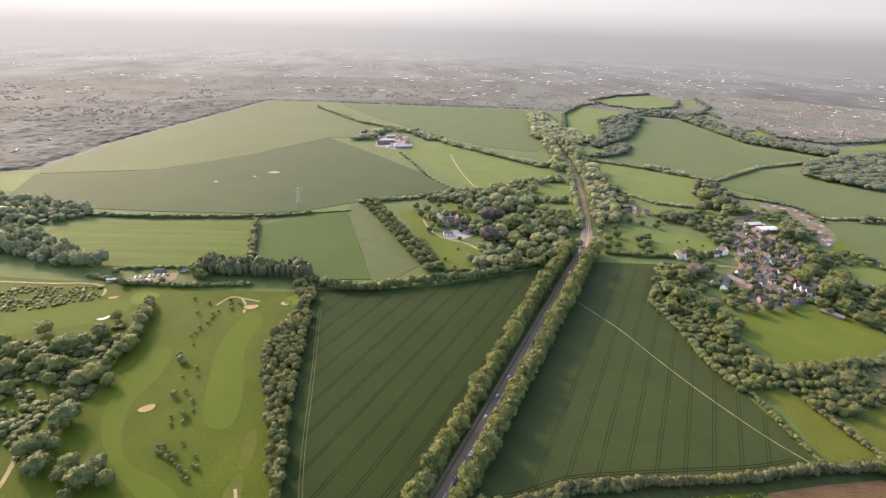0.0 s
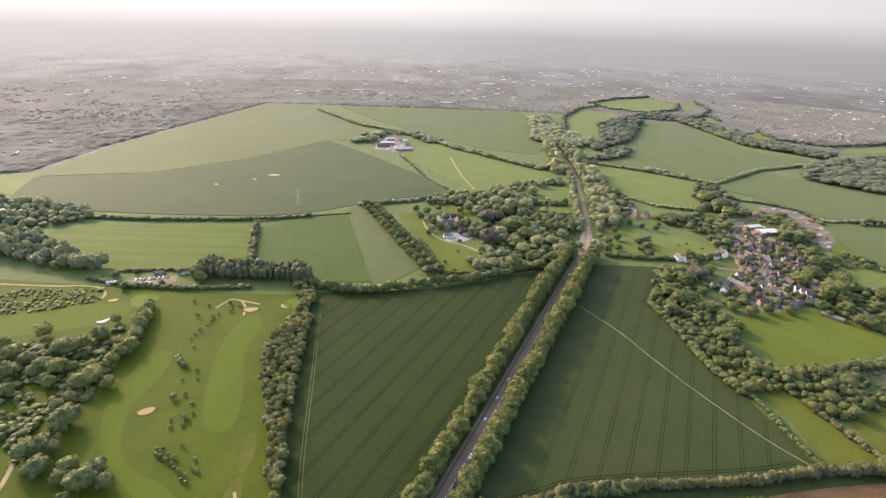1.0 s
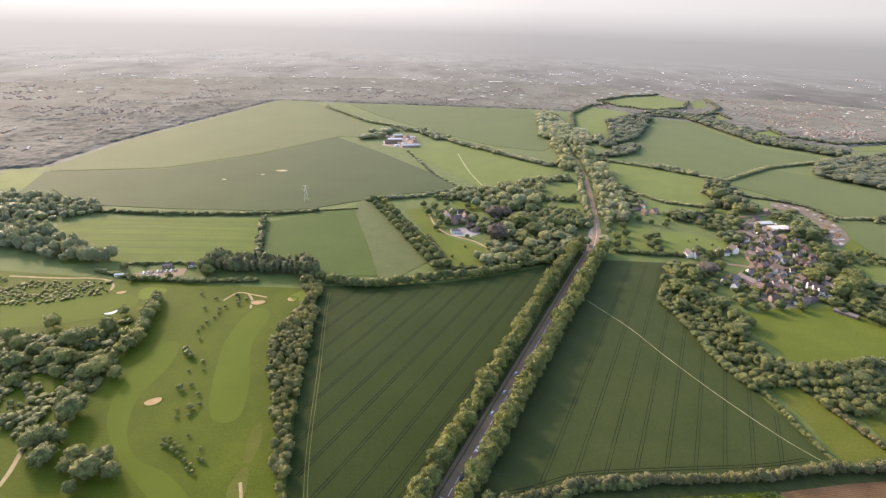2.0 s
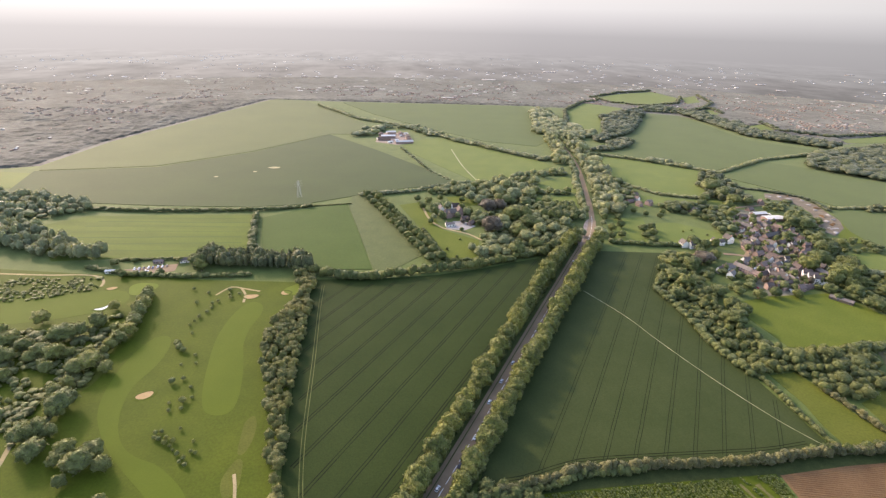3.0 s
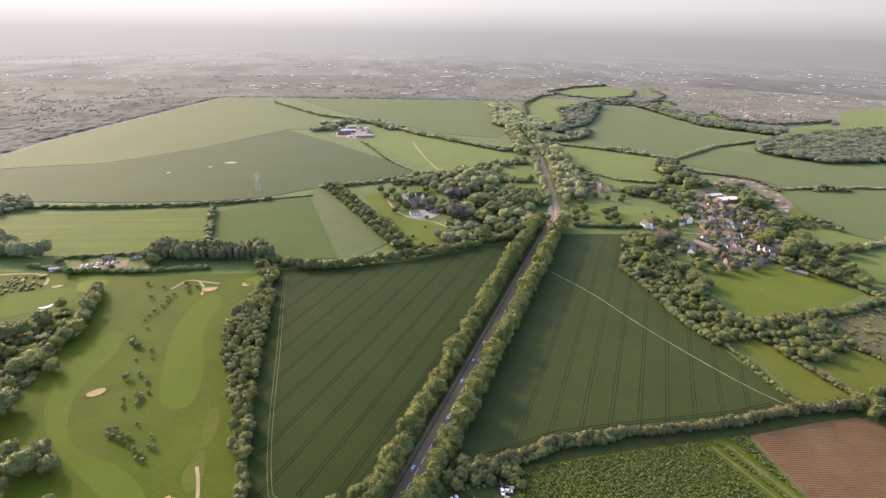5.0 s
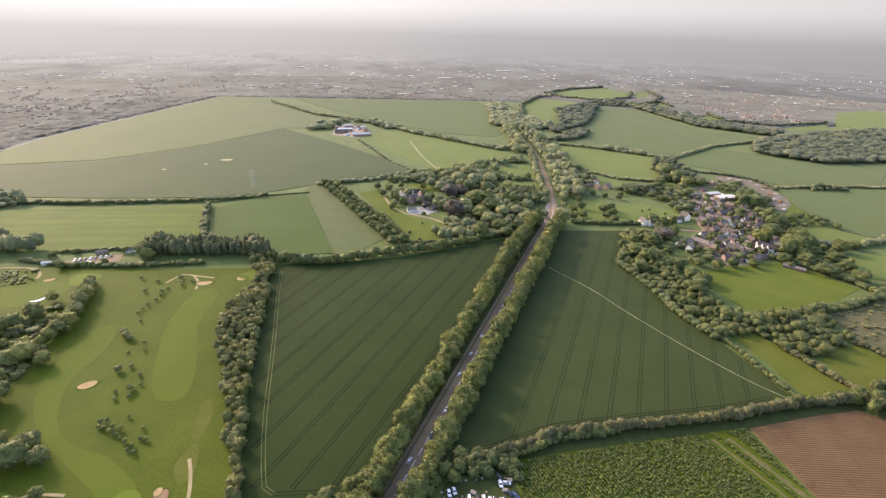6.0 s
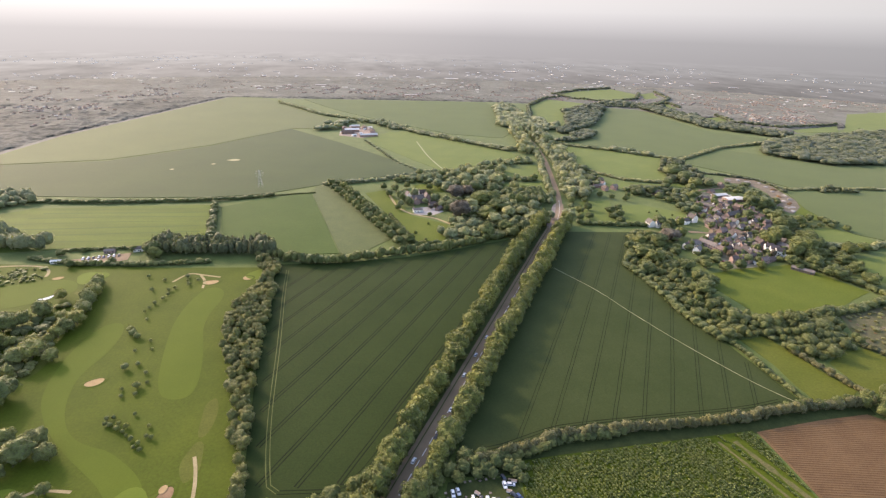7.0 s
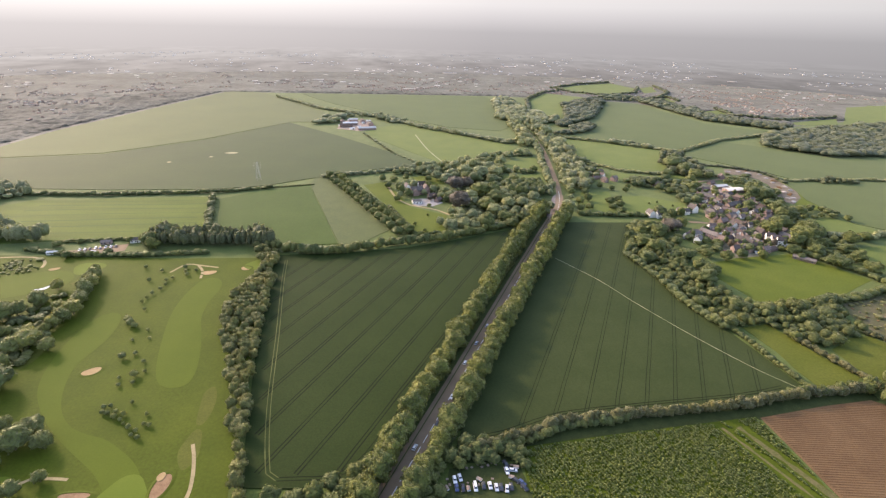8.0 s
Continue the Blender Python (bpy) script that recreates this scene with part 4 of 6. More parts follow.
# avenue beside the manor lawn
for k in range(15):
    t = k / 14
    for o in (-5, 5):
        oak.put(-96 + 93 * t + o + R.uniform(-1, 1), 712 - 208 * t + o * 0.45, R.uniform(9, 12), R.uniform(11, 14), R)
# woods
wood([(-243, 505), (-128, 492), (-126, 472), (-219, 474), (-245, 480)], 4.0, 14, 41, "dense tall dark trees behind the golf course", WOOD, M_LEAF_WOOD, size=1.5, least=0.92, most=1.06)
wood([(-560, 620), (-455, 560), (-395, 520), (-343, 497), (-345, 484), (-400, 490), (-520, 530)], 7.5, 15, 42, "dense tall trees at the edge of the meadow", WOOD, M_LEAF_FAR)
wood([(-640, 700), (-520, 668), (-455, 655), (-440, 630), (-480, 600), (-640, 630)], 8.5, 11, 43, "dense trees below the open slope", WOOD, M_LEAF_FAR)
PARK = [(-18, 735), (30, 785), (60, 790), (150, 852), (215, 880), (190, 740), (174, 640), (138, 548), (118, 532), (90, 520), (50, 505), (50, 560), (60, 600), (45, 640), (80, 690), (60, 735), (25, 730)]
clear = lambda x, y: not (130 < x < 200 and 690 < y < 745) and not (145 < x < 218 and 755 < y < 852) and not (126 < x < 185 and 630 < y < 688) and not (18 < x < 58 and 668 < y < 730)
wood(PARK, 7.5, 5.0, 44, "lower trees and shrubs of the manor park", WOOD, M_LEAF, size=1.4, keep=clear)
pr = random.Random(62)
big_park = (((64, 587, 27, "c"), (65, 658, 25, "c"), (80, 668, 20, "c"), (94, 636, 24, "o"), (112, 606, 24, "o"), (94, 575, 22, "o"), (111, 640, 21, "o"), (106, 716, 24, "p"), (85, 728, 24, "p"), (128, 722, 22, "p"), (57, 692, 18, "p"), (47, 516, 16, "p"), (62, 520, 15, "p"), (85, 520, 20, "o"), (109, 539, 18, "o"), (113, 520, 14, "o"))
    + ((129, 537, 16, "o"), (74, 546, 14, "p"), (73, 516, 12, "p"), (121, 585, 17, "p"), (139, 591, 16, "p"), (144, 565, 16, "p"), (158, 613, 15, "p"), (44, 706, 17, "p"), (32, 745, 14, "p"), (22, 745, 13, "p"), (37, 528, 10, "p"), (150, 700, 14, "p"), (125, 760, 19, "p"), (100, 770, 18, "p"), (75, 765, 17, "p"), (150, 800, 16, "p"))
    + ((170, 838, 15, "p"), (190, 862, 14, "p"), (130, 830, 15, "p"), (60, 780, 13, "p"), (95, 690, 20, "d"), (118, 690, 18, "d"), (84, 700, 17, "d"), (140, 745, 17, "d"), (170, 580, 12, "p"), (160, 560, 12, "p"), (80, 610, 18, "p"), (100, 560, 17, "p")))
for x, y, w, k in big_park:
    {"c": copper, "o": oak, "p": park_tree, "d": dark_tree}[k].put(x, y, 4.0 + 0.55 * w * pr.uniform(0.9, 1.15), w, pr, "huge pale green park tree beside the manor" if k == "o" and w > 20 else "")
for x, y in scatter(PARK, 11.0, pr, 170, clear):
    if min(math.hypot(x - q[0], y - q[1]) - q[2] * 0.42 for q in big_park) > 3.5:
        (dark_tree if pr.random() < 0.15 else park_tree).put(x, y, pr.uniform(6, 11), pr.uniform(8, 13), pr)
for x, y in scatter([(130, 632), (182, 634), (184, 690), (132, 686)], 7.0, pr, 60):
    dark_tree.put(x, y, pr.uniform(9, 11), pr.uniform(9, 12), pr, "dense dark conifer in a thick clipped block")
for x, y, h, w in ((30, 616, 6, 8), (38, 624, 6, 7)):
    copper.put(x, y, h, w, pr)
# trees that lean over the far road
for k, (x, y) in enumerate(ROAD):
    if 575 < y < 1180 and k % 1 == 0:
        a, b = ROAD[k - 1], ROAD[k + 1]
        d = Vector((b[0] - a[0], b[1] - a[1])).normalized()
        for side in (-1, 1):
            if y < 640 and pr.random() < 0.5:
                continue
            off = side * pr.uniform(9.0, 13.0)
            lane_tree.put(x + d.y * off + pr.uniform(-2, 2), y - d.x * off + pr.uniform(-2, 2), pr.uniform(7, 13), pr.uniform(8, 13), pr)
wood([(216, 445), (235, 452), (258, 466), (262, 440), (252, 420), (262, 352), (272, 345), (324, 347), (345, 352), (334, 330), (328, 304), (312, 299), (290, 287), (271, 297), (265, 319), (244, 317), (235, 312), (226, 350), (220, 405)], 4.9, 6.6, 45, "dense scrub and small trees behind the wheat", WOOD_NEAR, M_LEAF, name="scrub_woodland", size=1.35)
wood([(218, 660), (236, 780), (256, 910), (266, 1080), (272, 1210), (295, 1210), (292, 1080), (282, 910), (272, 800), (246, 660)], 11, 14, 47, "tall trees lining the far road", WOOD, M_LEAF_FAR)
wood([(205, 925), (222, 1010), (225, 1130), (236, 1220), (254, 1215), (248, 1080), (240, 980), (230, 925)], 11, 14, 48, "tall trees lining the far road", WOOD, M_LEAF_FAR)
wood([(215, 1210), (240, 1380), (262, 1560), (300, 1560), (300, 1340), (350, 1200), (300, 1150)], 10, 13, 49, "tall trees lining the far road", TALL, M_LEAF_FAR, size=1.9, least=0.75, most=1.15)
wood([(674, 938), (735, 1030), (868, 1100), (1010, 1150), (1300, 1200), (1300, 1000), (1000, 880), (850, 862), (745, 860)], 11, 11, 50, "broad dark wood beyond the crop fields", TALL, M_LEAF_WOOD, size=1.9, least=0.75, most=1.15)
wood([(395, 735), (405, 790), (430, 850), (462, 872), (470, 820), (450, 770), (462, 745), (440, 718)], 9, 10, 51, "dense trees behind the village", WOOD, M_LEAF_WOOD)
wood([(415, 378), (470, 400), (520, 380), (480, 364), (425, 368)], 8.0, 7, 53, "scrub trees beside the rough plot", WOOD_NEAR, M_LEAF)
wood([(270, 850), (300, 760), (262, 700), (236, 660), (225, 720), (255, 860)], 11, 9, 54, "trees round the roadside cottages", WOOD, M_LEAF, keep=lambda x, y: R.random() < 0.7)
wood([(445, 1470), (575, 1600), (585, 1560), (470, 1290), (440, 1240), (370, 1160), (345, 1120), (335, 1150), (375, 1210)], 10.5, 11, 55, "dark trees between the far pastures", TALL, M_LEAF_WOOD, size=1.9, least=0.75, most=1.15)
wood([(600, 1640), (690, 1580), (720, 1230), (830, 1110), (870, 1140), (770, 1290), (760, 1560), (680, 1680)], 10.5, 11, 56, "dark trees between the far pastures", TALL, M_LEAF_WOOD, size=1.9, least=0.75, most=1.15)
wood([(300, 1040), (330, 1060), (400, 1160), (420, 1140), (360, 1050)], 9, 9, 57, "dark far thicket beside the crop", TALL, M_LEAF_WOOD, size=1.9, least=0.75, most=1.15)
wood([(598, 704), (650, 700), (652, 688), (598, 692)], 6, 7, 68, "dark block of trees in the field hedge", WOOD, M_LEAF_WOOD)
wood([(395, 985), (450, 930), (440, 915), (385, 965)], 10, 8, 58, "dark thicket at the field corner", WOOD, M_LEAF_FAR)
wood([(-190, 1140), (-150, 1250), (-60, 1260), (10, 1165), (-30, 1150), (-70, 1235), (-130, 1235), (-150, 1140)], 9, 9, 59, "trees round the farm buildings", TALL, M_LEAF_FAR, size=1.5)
wood([(345, 580), (350, 640), (300, 700), (345, 715), (395, 700), (385, 640), (360, 600)], 9, 8, 60, "garden trees among the village houses", WOOD, M_LEAF, keep=lambda x, y: R.random() < 0.8)
wood([(272, 230), (284, 242), (300, 252), (345, 262), (345, 175), (330, 182)], 6.5, 9, 63, "bright green trees beside the ploughed field", WOOD_NEAR, M_LEAF)
wood([(340, 305), (341, 330), (350, 345), (410, 360), (432, 348), (372, 310)], 4.6, 1.3, 69, "low weeds and bushes on bare soil", BUSH, M_LEAF_BELT, name="scrub", size=0.75, least=0.4, most=1.5, keep=lambda x, y: noise.noise((x / 9, y / 9, 7)) > 0.02)
for x, y, h, w in ((329, 347, 8, 9), (336, 349, 9, 10), (343, 351, 7, 9), (353, 354, 5, 7), (366, 357, 6, 8), (380, 361, 5, 8), (396, 364, 6, 9), (408, 366, 6, 8)):
    dark_tree.put(x, y, h, w, R, "dark tree at the edge of the playing field")
# golf course trees and scrub
wood([(-370, 345), (-344, 353), (-318, 352), (-290, 356), (-262, 378), (-254, 350), (-240, 326), (-236, 290), (-240, 262), (-230, 240), (-245, 232), (-262, 247), (-285, 262), (-330, 275), (-380, 310)], 4.4, 3.6, 64, "low scrub and gorse on the golf course", BUSH, M_LEAF_GOLF, name="scrub", size=1.35, least=0.5, most=1.4, keep=lambda x, y: noise.noise((x / 16, y / 16, 2)) > -0.06)
wood([(-430, 452), (-406, 441), (-319, 447), (-309, 425), (-352, 402), (-378, 397), (-430, 390)], 3.8, 1.6, 65, "low scrub beside the golf fairway", BUSH, M_LEAF_GOLF, name="scrub", size=0.95, least=0.6, most=1.3, keep=lambda x, y: noise.noise((x / 16, y / 16, 4)) > -0.2)
# x, y and width of the large trees on the golf course
for x, y, w in (((-318, 365, 15), (-284, 340, 22), (-276, 348, 14), (-269, 361, 15), (-303, 328, 14), (-318, 333, 16), (-306, 310, 17), (-293, 293, 11), (-286, 321, 16), (-273, 317, 16), (-244, 308, 20), (-230, 304, 11), (-249, 302, 15), (-233, 265, 20), (-234, 258, 13), (-238, 237, 18), (-234, 243, 14), (-224, 225, 16), (-226, 241, 10), (-207, 227, 14), (-193, 217, 18), (-192, 226, 13))
    + ((-181, 216, 11), (-207, 221, 11), (-211, 219, 6), (-272, 388, 10), (-242, 332, 11), (-239, 338, 12), (-239, 349, 14), (-242, 363, 14), (-246, 379, 14), (-250, 394, 14), (-254, 409, 12), (-251, 355, 10), (-245, 343, 10), (-245, 371, 11), (-251, 386, 11), (-256, 402, 10), (-258, 418, 10), (-269, 302, 10), (-288, 313, 11), (-276, 308, 8), (-245, 286, 10), (-247, 278, 10))
    + ((-253, 324, 9), (-265, 320, 10), (-244, 325, 8), (-335, 345, 13), (-345, 318, 15), (-330, 300, 14), (-196, 205, 8), (-178, 188, 9), (-170, 196, 7), (-182, 178, 11))):
    golf_tree.put(x + R.uniform(-1, 1), y + R.uniform(-1, 1), 3.6 + 0.58 * w * R.uniform(0.85, 1.15), w * 0.94, R, "large dense green tree on the golf course" if w > 13 else "small round green tree on the golf course")
for x, y, s in (((-192, 333, 1.5), (-196, 338, 1.4), (-188, 330, 1.2), (-192, 354, 0.7), (-197, 379, 0.9), (-194, 387, 0.8), (-195, 401, 0.9), (-192, 406, 0.8), (-189, 426, 1.0), (-209, 402, 0.9), (-222, 427, 0.9), (-206, 420, 0.8), (-186, 418, 0.8), (-183, 412, 0.9), (-178, 420, 0.8), (-198, 372, 0.7), (-199, 366, 0.7), (-193, 394, 0.7), (-179, 293, 1.3), (-163, 274, 1.25), (-182, 313, 0.6), (-173, 297, 0.8))
    + ((-164, 288, 0.7), (-168, 265, 0.7), (-171, 272, 0.6), (-161, 267, 0.7), (-159, 278, 0.6), (-166, 245, 0.9), (-163, 246, 0.8), (-157, 237, 1.0), (-153, 235, 0.7), (-162, 240, 0.9), (-153, 239, 0.9), (-153, 249, 0.7), (-146, 229, 0.9), (-141, 226, 0.8), (-142, 223, 0.7), (-138, 221, 0.8), (-139, 231, 0.7), (-136, 230, 0.8), (-141, 239, 0.7), (-177, 325, 0.7), (-172, 315, 0.6), (-165, 241, 0.8))
    + ((-158, 241, 0.9), (-150, 232, 0.6))):
    young.put(x, y, 3.6 * s, (3.3 if y < 255 else 4.0) * s, R)
# large trees about the manor and the village
for x, y, h, w in ((135, 640, 15, 13), (144, 636, 15, 13), (153, 634, 15, 13), (150, 645, 15, 13), (162, 632, 14, 12), (-4, 640, 14, 9), (4, 628, 13, 9), (-8, 655, 12, 9), (455, 645, 14, 13), (462, 640, 15, 13), (470, 650, 15, 14), (463, 655, 14, 12)):
    dark_tree.put(x, y, h, w, R)
for x, y, h, w in ((302, 548, 12, 11), (316, 553, 12, 9), (292, 540, 10, 10), (300, 520, 11, 13), (285, 505, 9, 10), (262, 490, 9, 11), (270, 470, 9, 11), (350, 545, 9, 10), (330, 500, 8, 9), (355, 490, 8, 9), (248, 480, 8, 10), (325, 590, 3, 3), (300, 600, 3, 3), (312, 605, 3, 3), (10, 530, 4, 4), (20, 512, 3, 4), (25, 560, 3, 3), (268, 416, 9, 12), (272, 404, 9, 11), (256, 395, 8, 11)):
    oak.put(x, y, h, w, R, "green garden tree beside the village")
# single large trees round the village: x, y and width
for x, y, w in (((262, 435, 17), (235, 468, 21), (240, 451, 19), (222, 428, 17), (293, 557, 17), (264, 496, 18), (290, 530, 12), (263, 517, 14), (253, 386, 20), (459, 622, 30), (450, 627, 24), (417, 582, 16), (387, 497, 22), (436, 543, 26), (409, 512, 23), (407, 473, 28), (431, 487, 20), (376, 446, 14), (429, 445, 19), (397, 417, 20), (418, 783, 30), (415, 742, 24))
    + ((420, 717, 22), (383, 726, 17), (445, 831, 19), (435, 800, 20), (432, 765, 20), (440, 715, 16), (405, 700, 14), (395, 668, 15), (383, 656, 16), (450, 575, 20), (466, 560, 16), (440, 510, 18), (455, 470, 18), (478, 478, 14), (395, 440, 17), (420, 402, 17), (446, 392, 15), (402, 455, 15), (418, 460, 16), (245, 500, 14), (228, 485, 12), (300, 432, 12))
    + ((318, 437, 11), (285, 440, 12), (338, 436, 10))):
    (oak if y < 560 else garden_tree).put(x, y, 3.5 + 0.5 * w * R.uniform(0.85, 1.15), w, R, "tall spreading tree at the village edge" if w > 16 else "round green tree at the village edge")
copper.put(284, 511, 13, 24, R, "large bronze-leaved tree beside the village lane")
copper.put(272, 505, 10, 15, R, "bronze-leaved tree beside the village lane")
for poly, gap, h in (([(218, 452), (240, 520), (268, 545), (300, 505), (318, 478), (296, 440), (270, 425), (262, 460)], 9.0, 6.0),
                     ([(385, 462), (420, 490), (445, 560), (470, 600), (515, 560), (500, 500), (450, 470), (430, 440), (412, 400), (395, 420)], 9.0, 7.0),
                     ([(425, 575), (450, 690), (480, 720), (500, 640), (470, 600), (440, 560)], 10.0, 7.0)):
    for x, y in scatter(poly, gap, R, 60, lambda x, y: not inside(x, y, [(450, 540), (502, 548), (520, 500), (493, 494), (445, 488)]) and math.hypot(x - 444, y - 655) > 22):
        if R.random() < 0.75:
            garden_tree.put(x, y, h * R.uniform(0.6, 1.2), gap * R.uniform(0.8, 1.3), R, "bushy green tree behind the village houses")
for x, y, h, w in ((-22, 668, 9, 10), (-14, 690, 10, 11), (0, 668, 10, 10), (30, 662, 11, 11), (40, 650, 10, 11), (46, 632, 9, 10), (50, 610, 8, 9), (28, 590, 5, 6), (-10, 612, 8, 8), (32, 700, 9, 10), (-30, 700, 9, 10), (2, 706, 9, 9)):
    oak.put(x, y, h, w, R, "green garden tree beside the manor house")
for x, y, h, w in ((250, 600, 10, 12), (258, 588, 9, 11), (246, 578, 9, 11), (262, 606, 10, 11), (252, 566, 8, 10), (240, 660, 9, 11), (232, 640, 9, 10), (226, 612, 10, 11), (212, 600, 10, 11), (214, 640, 9, 10), (218, 580, 9, 10), (205, 575, 8, 9), (275, 660, 7, 8), (290, 650, 8, 9), (262, 670, 8, 9), (300, 668, 7, 8), (312, 676, 8, 9)):
    oak.put(x, y, h, w, R, "green tree in the paddocks beside the road")
for x, y, h, w in ((10, 186, 6, 8), (14, 193, 5, 7), (13, 178, 6, 8), (20, 199, 4, 5), (27, 200, 4, 5), (6, 178, 7, 9), (53, 201, 5, 6), (33, 199, 3, 4), (9, 170, 7, 9)):
    oak.put(x, y, h, w, R, "leafy shrub at the edge of the car yard")
# rows of young shrubs in the nursery plot
rng = random.Random(8)
shrubs = []
for k in range(132):
    for a, b, n in spans(NURSERY, 66 + 1.8 * k, -19.0):
        for i in range(int(n / 1.12)):
            t = i / (n / 1.12)
            x, y = a[0] + (b[0] - a[0]) * t + rng.uniform(-0.3, 0.3), a[1] + (b[1] - a[1]) * t + rng.uniform(-0.3, 0.3)
            u = x - (161 + (222 - y) * 0.37)
            if rng.random() < 0.9 and y < 209.5 + (x - 57) * 0.118 and not (2 < u < 9) and not (11 < u < 19):
                s = rng.uniform(0.65, 1.2)
                shrubs.append((x, y, 1.15 * s, 1.6 * s))
SMALL = [crown_arrays(700 + k, lobes=3, sub=1, tufts=10, low=-0.1, leaf=0.24, lobe=0.6, rough=0.12) for k in range(5)]
planting("young_shrubs", "close rows of leafy young green shrubs", "shrubs", SMALL, shrubs, M_SAPLING, rng, "stuff")

for x, y, h, w in ((27, 200, 7, 8), (33, 203, 7, 8), (38, 200, 6, 8), (44, 203, 7, 8), (50, 201, 6, 8), (53, 197, 5, 7), (56, 193, 4.5, 6), (41, 197, 5, 7), (34, 197, 5, 7), (24, 194, 6, 7), (56, 201, 5, 7), (20, 199, 7, 8), (29, 208, 7, 9), (38, 208, 7, 8), (48, 208, 6, 8)):
    oak.put(x, y, h, w, R, "leafy shrub at the corner of the car yard")
for x, y, h, w in ((224, 238, 6, 7), (233, 239, 7, 7), (246, 240, 6, 7), (258, 241, 7, 8), (267, 242, 7, 8), (274, 240, 8, 9), (280, 244, 8, 9)):
    oak.put(x, y, h, w, R, "small green tree standing in the hedge")
# trees and shrubs in the village gardens
vr = random.Random(77)
wood([(312, 508), (345, 520), (352, 560), (382, 615), (392, 655), (432, 655), (428, 600), (416, 560), (390, 490), (372, 455), (350, 448), (322, 446), (335, 485)], 9.0, 5.5, 66, "small garden trees and shrubs between village houses", BUSH, M_LEAF, name="garden_shrubs", size=0.85, keep=lambda x, y: vr.random() < 0.75)
# trees between the far pastures
for k, line in enumerate(([(520, 1890), (560, 1760), (650, 1705), (770, 1768), (850, 1930)], [(531, 1900), (655, 2035), (814, 2122)], [(575, 1600), (690, 1560), (735, 1480), (760, 1290), (850, 1180)], [(745, 1620), (840, 1690), (826, 1575)], [(790, 1640), (900, 1800), (945, 2010)], [(855, 1420), (840, 1315), (920, 1240), (1100, 1295)], [(314, 1330), (362, 1570), (455, 1755), (520, 1800)])):
    hedge(line, 8, 13, 400 + k, M_LEAF_WOOD, "line of trees between far pastures", 0.75, TALL, "tree_line", "far tree lines")
wood([(452, 738), (484, 742), (505, 736), (515, 710), (505, 680), (484, 634), (472, 640), (478, 690), (455, 715)], 9.0, 3.0, 67, "low bushes on the rough grass", BUSH, M_LEAF, name="scrub", size=0.8, keep=lambda x, y: noise.noise((x / 14, y / 14, 1)) > 0.0)
hedge([(467, 898), (459, 845), (470, 800), (506, 783), (541, 757), (547, 725), (542, 690)], 3.5, 7, 34, M_LEAF_WOOD, "dark field hedge above the bare earth")
for x, y, h, w in ((-238, 474, 15, 15), (-232, 466, 13, 13), (-246, 482, 11, 12), (-262, 486, 6, 8), (-306, 484, 5, 7), (-322, 476, 6, 9), (-268, 458, 6, 8), (-290, 452, 5, 7), (-300, 450, 7, 8), (375, 433, 6, 9), (390, 462, 15, 15), (398, 470, 16, 16), (430, 495, 15, 16), (424, 424, 13, 15), (266, 402, 11, 13), (262, 412, 10, 12)):
    oak.put(x, y, h, w, R, "large round tree standing in the hedge")
for x, y, h, w in ((0, 640, 9, 8), (7, 632, 8, 7), (24, 636, 8, 8), (-3, 662, 11, 11), (12, 668, 11, 11), (36, 646, 11, 11), (44, 622, 9, 10), (-6, 626, 9, 8)):
    park_tree.put(x, y, h, w, R)

# ---- buildings ----
def gable_bm(a, b, eaves, ridge):
    """Walls with two gable ends; the ridge runs along x."""
    bm = bmesh.new()
    lo = [bm.verts.new((x * a / 2, y * b / 2, -0.2)) for x, y in ((-1, -1), (1, -1), (1, 1), (-1, 1))]
    hi = [bm.verts.new((x * a / 2, y * b / 2, eaves)) for x, y in ((-1, -1), (1, -1), (1, 1), (-1, 1))]
    g0, g1 = bm.verts.new((-a / 2, 0, ridge)), bm.verts.new((a / 2, 0, ridge))
    bm.faces.new((lo[0], lo[1], hi[1], hi[0])), bm.faces.new((lo[2], lo[3], hi[3], hi[2]))
    bm.faces.new((lo[1], lo[2], hi[2], g1, hi[1])), bm.faces.new((lo[3], lo[0], hi[0], g0, hi[3]))
    bm.faces.new((hi[0], hi[1], g1, g0)), bm.faces.new((hi[2], hi[3], g0, g1))
    bmesh.ops.recalc_face_normals(bm, faces=bm.faces)
    return bm


def roof_bm(a, b, eaves, ridge, over=0.45, thick=0.22):
    """Two roof slopes with thickness and eaves that stand out."""
    bm = bmesh.new()
    s = (ridge - eaves) / (b / 2)
    half, drop = b / 2 + over, over * s
    for side in (-1, 1):
        v = [bm.verts.new((x * (a / 2 + over * 0.6), y * side, z)) for z0 in (0.02, thick) for x, y, z in ((-1, 0, ridge + z0), (1, 0, ridge + z0), (1, half, eaves - drop + z0), (-1, half, eaves - drop + z0))]
        for q in ((0, 1, 2, 3), (4, 5, 6, 7), (0, 1, 5, 4), (1, 2, 6, 5), (2, 3, 7, 6), (3, 0, 4, 7)):
            bm.faces.new([v[i] for i in q])
    bmesh.ops.recalc_face_normals(bm, faces=bm.faces)
    return bm


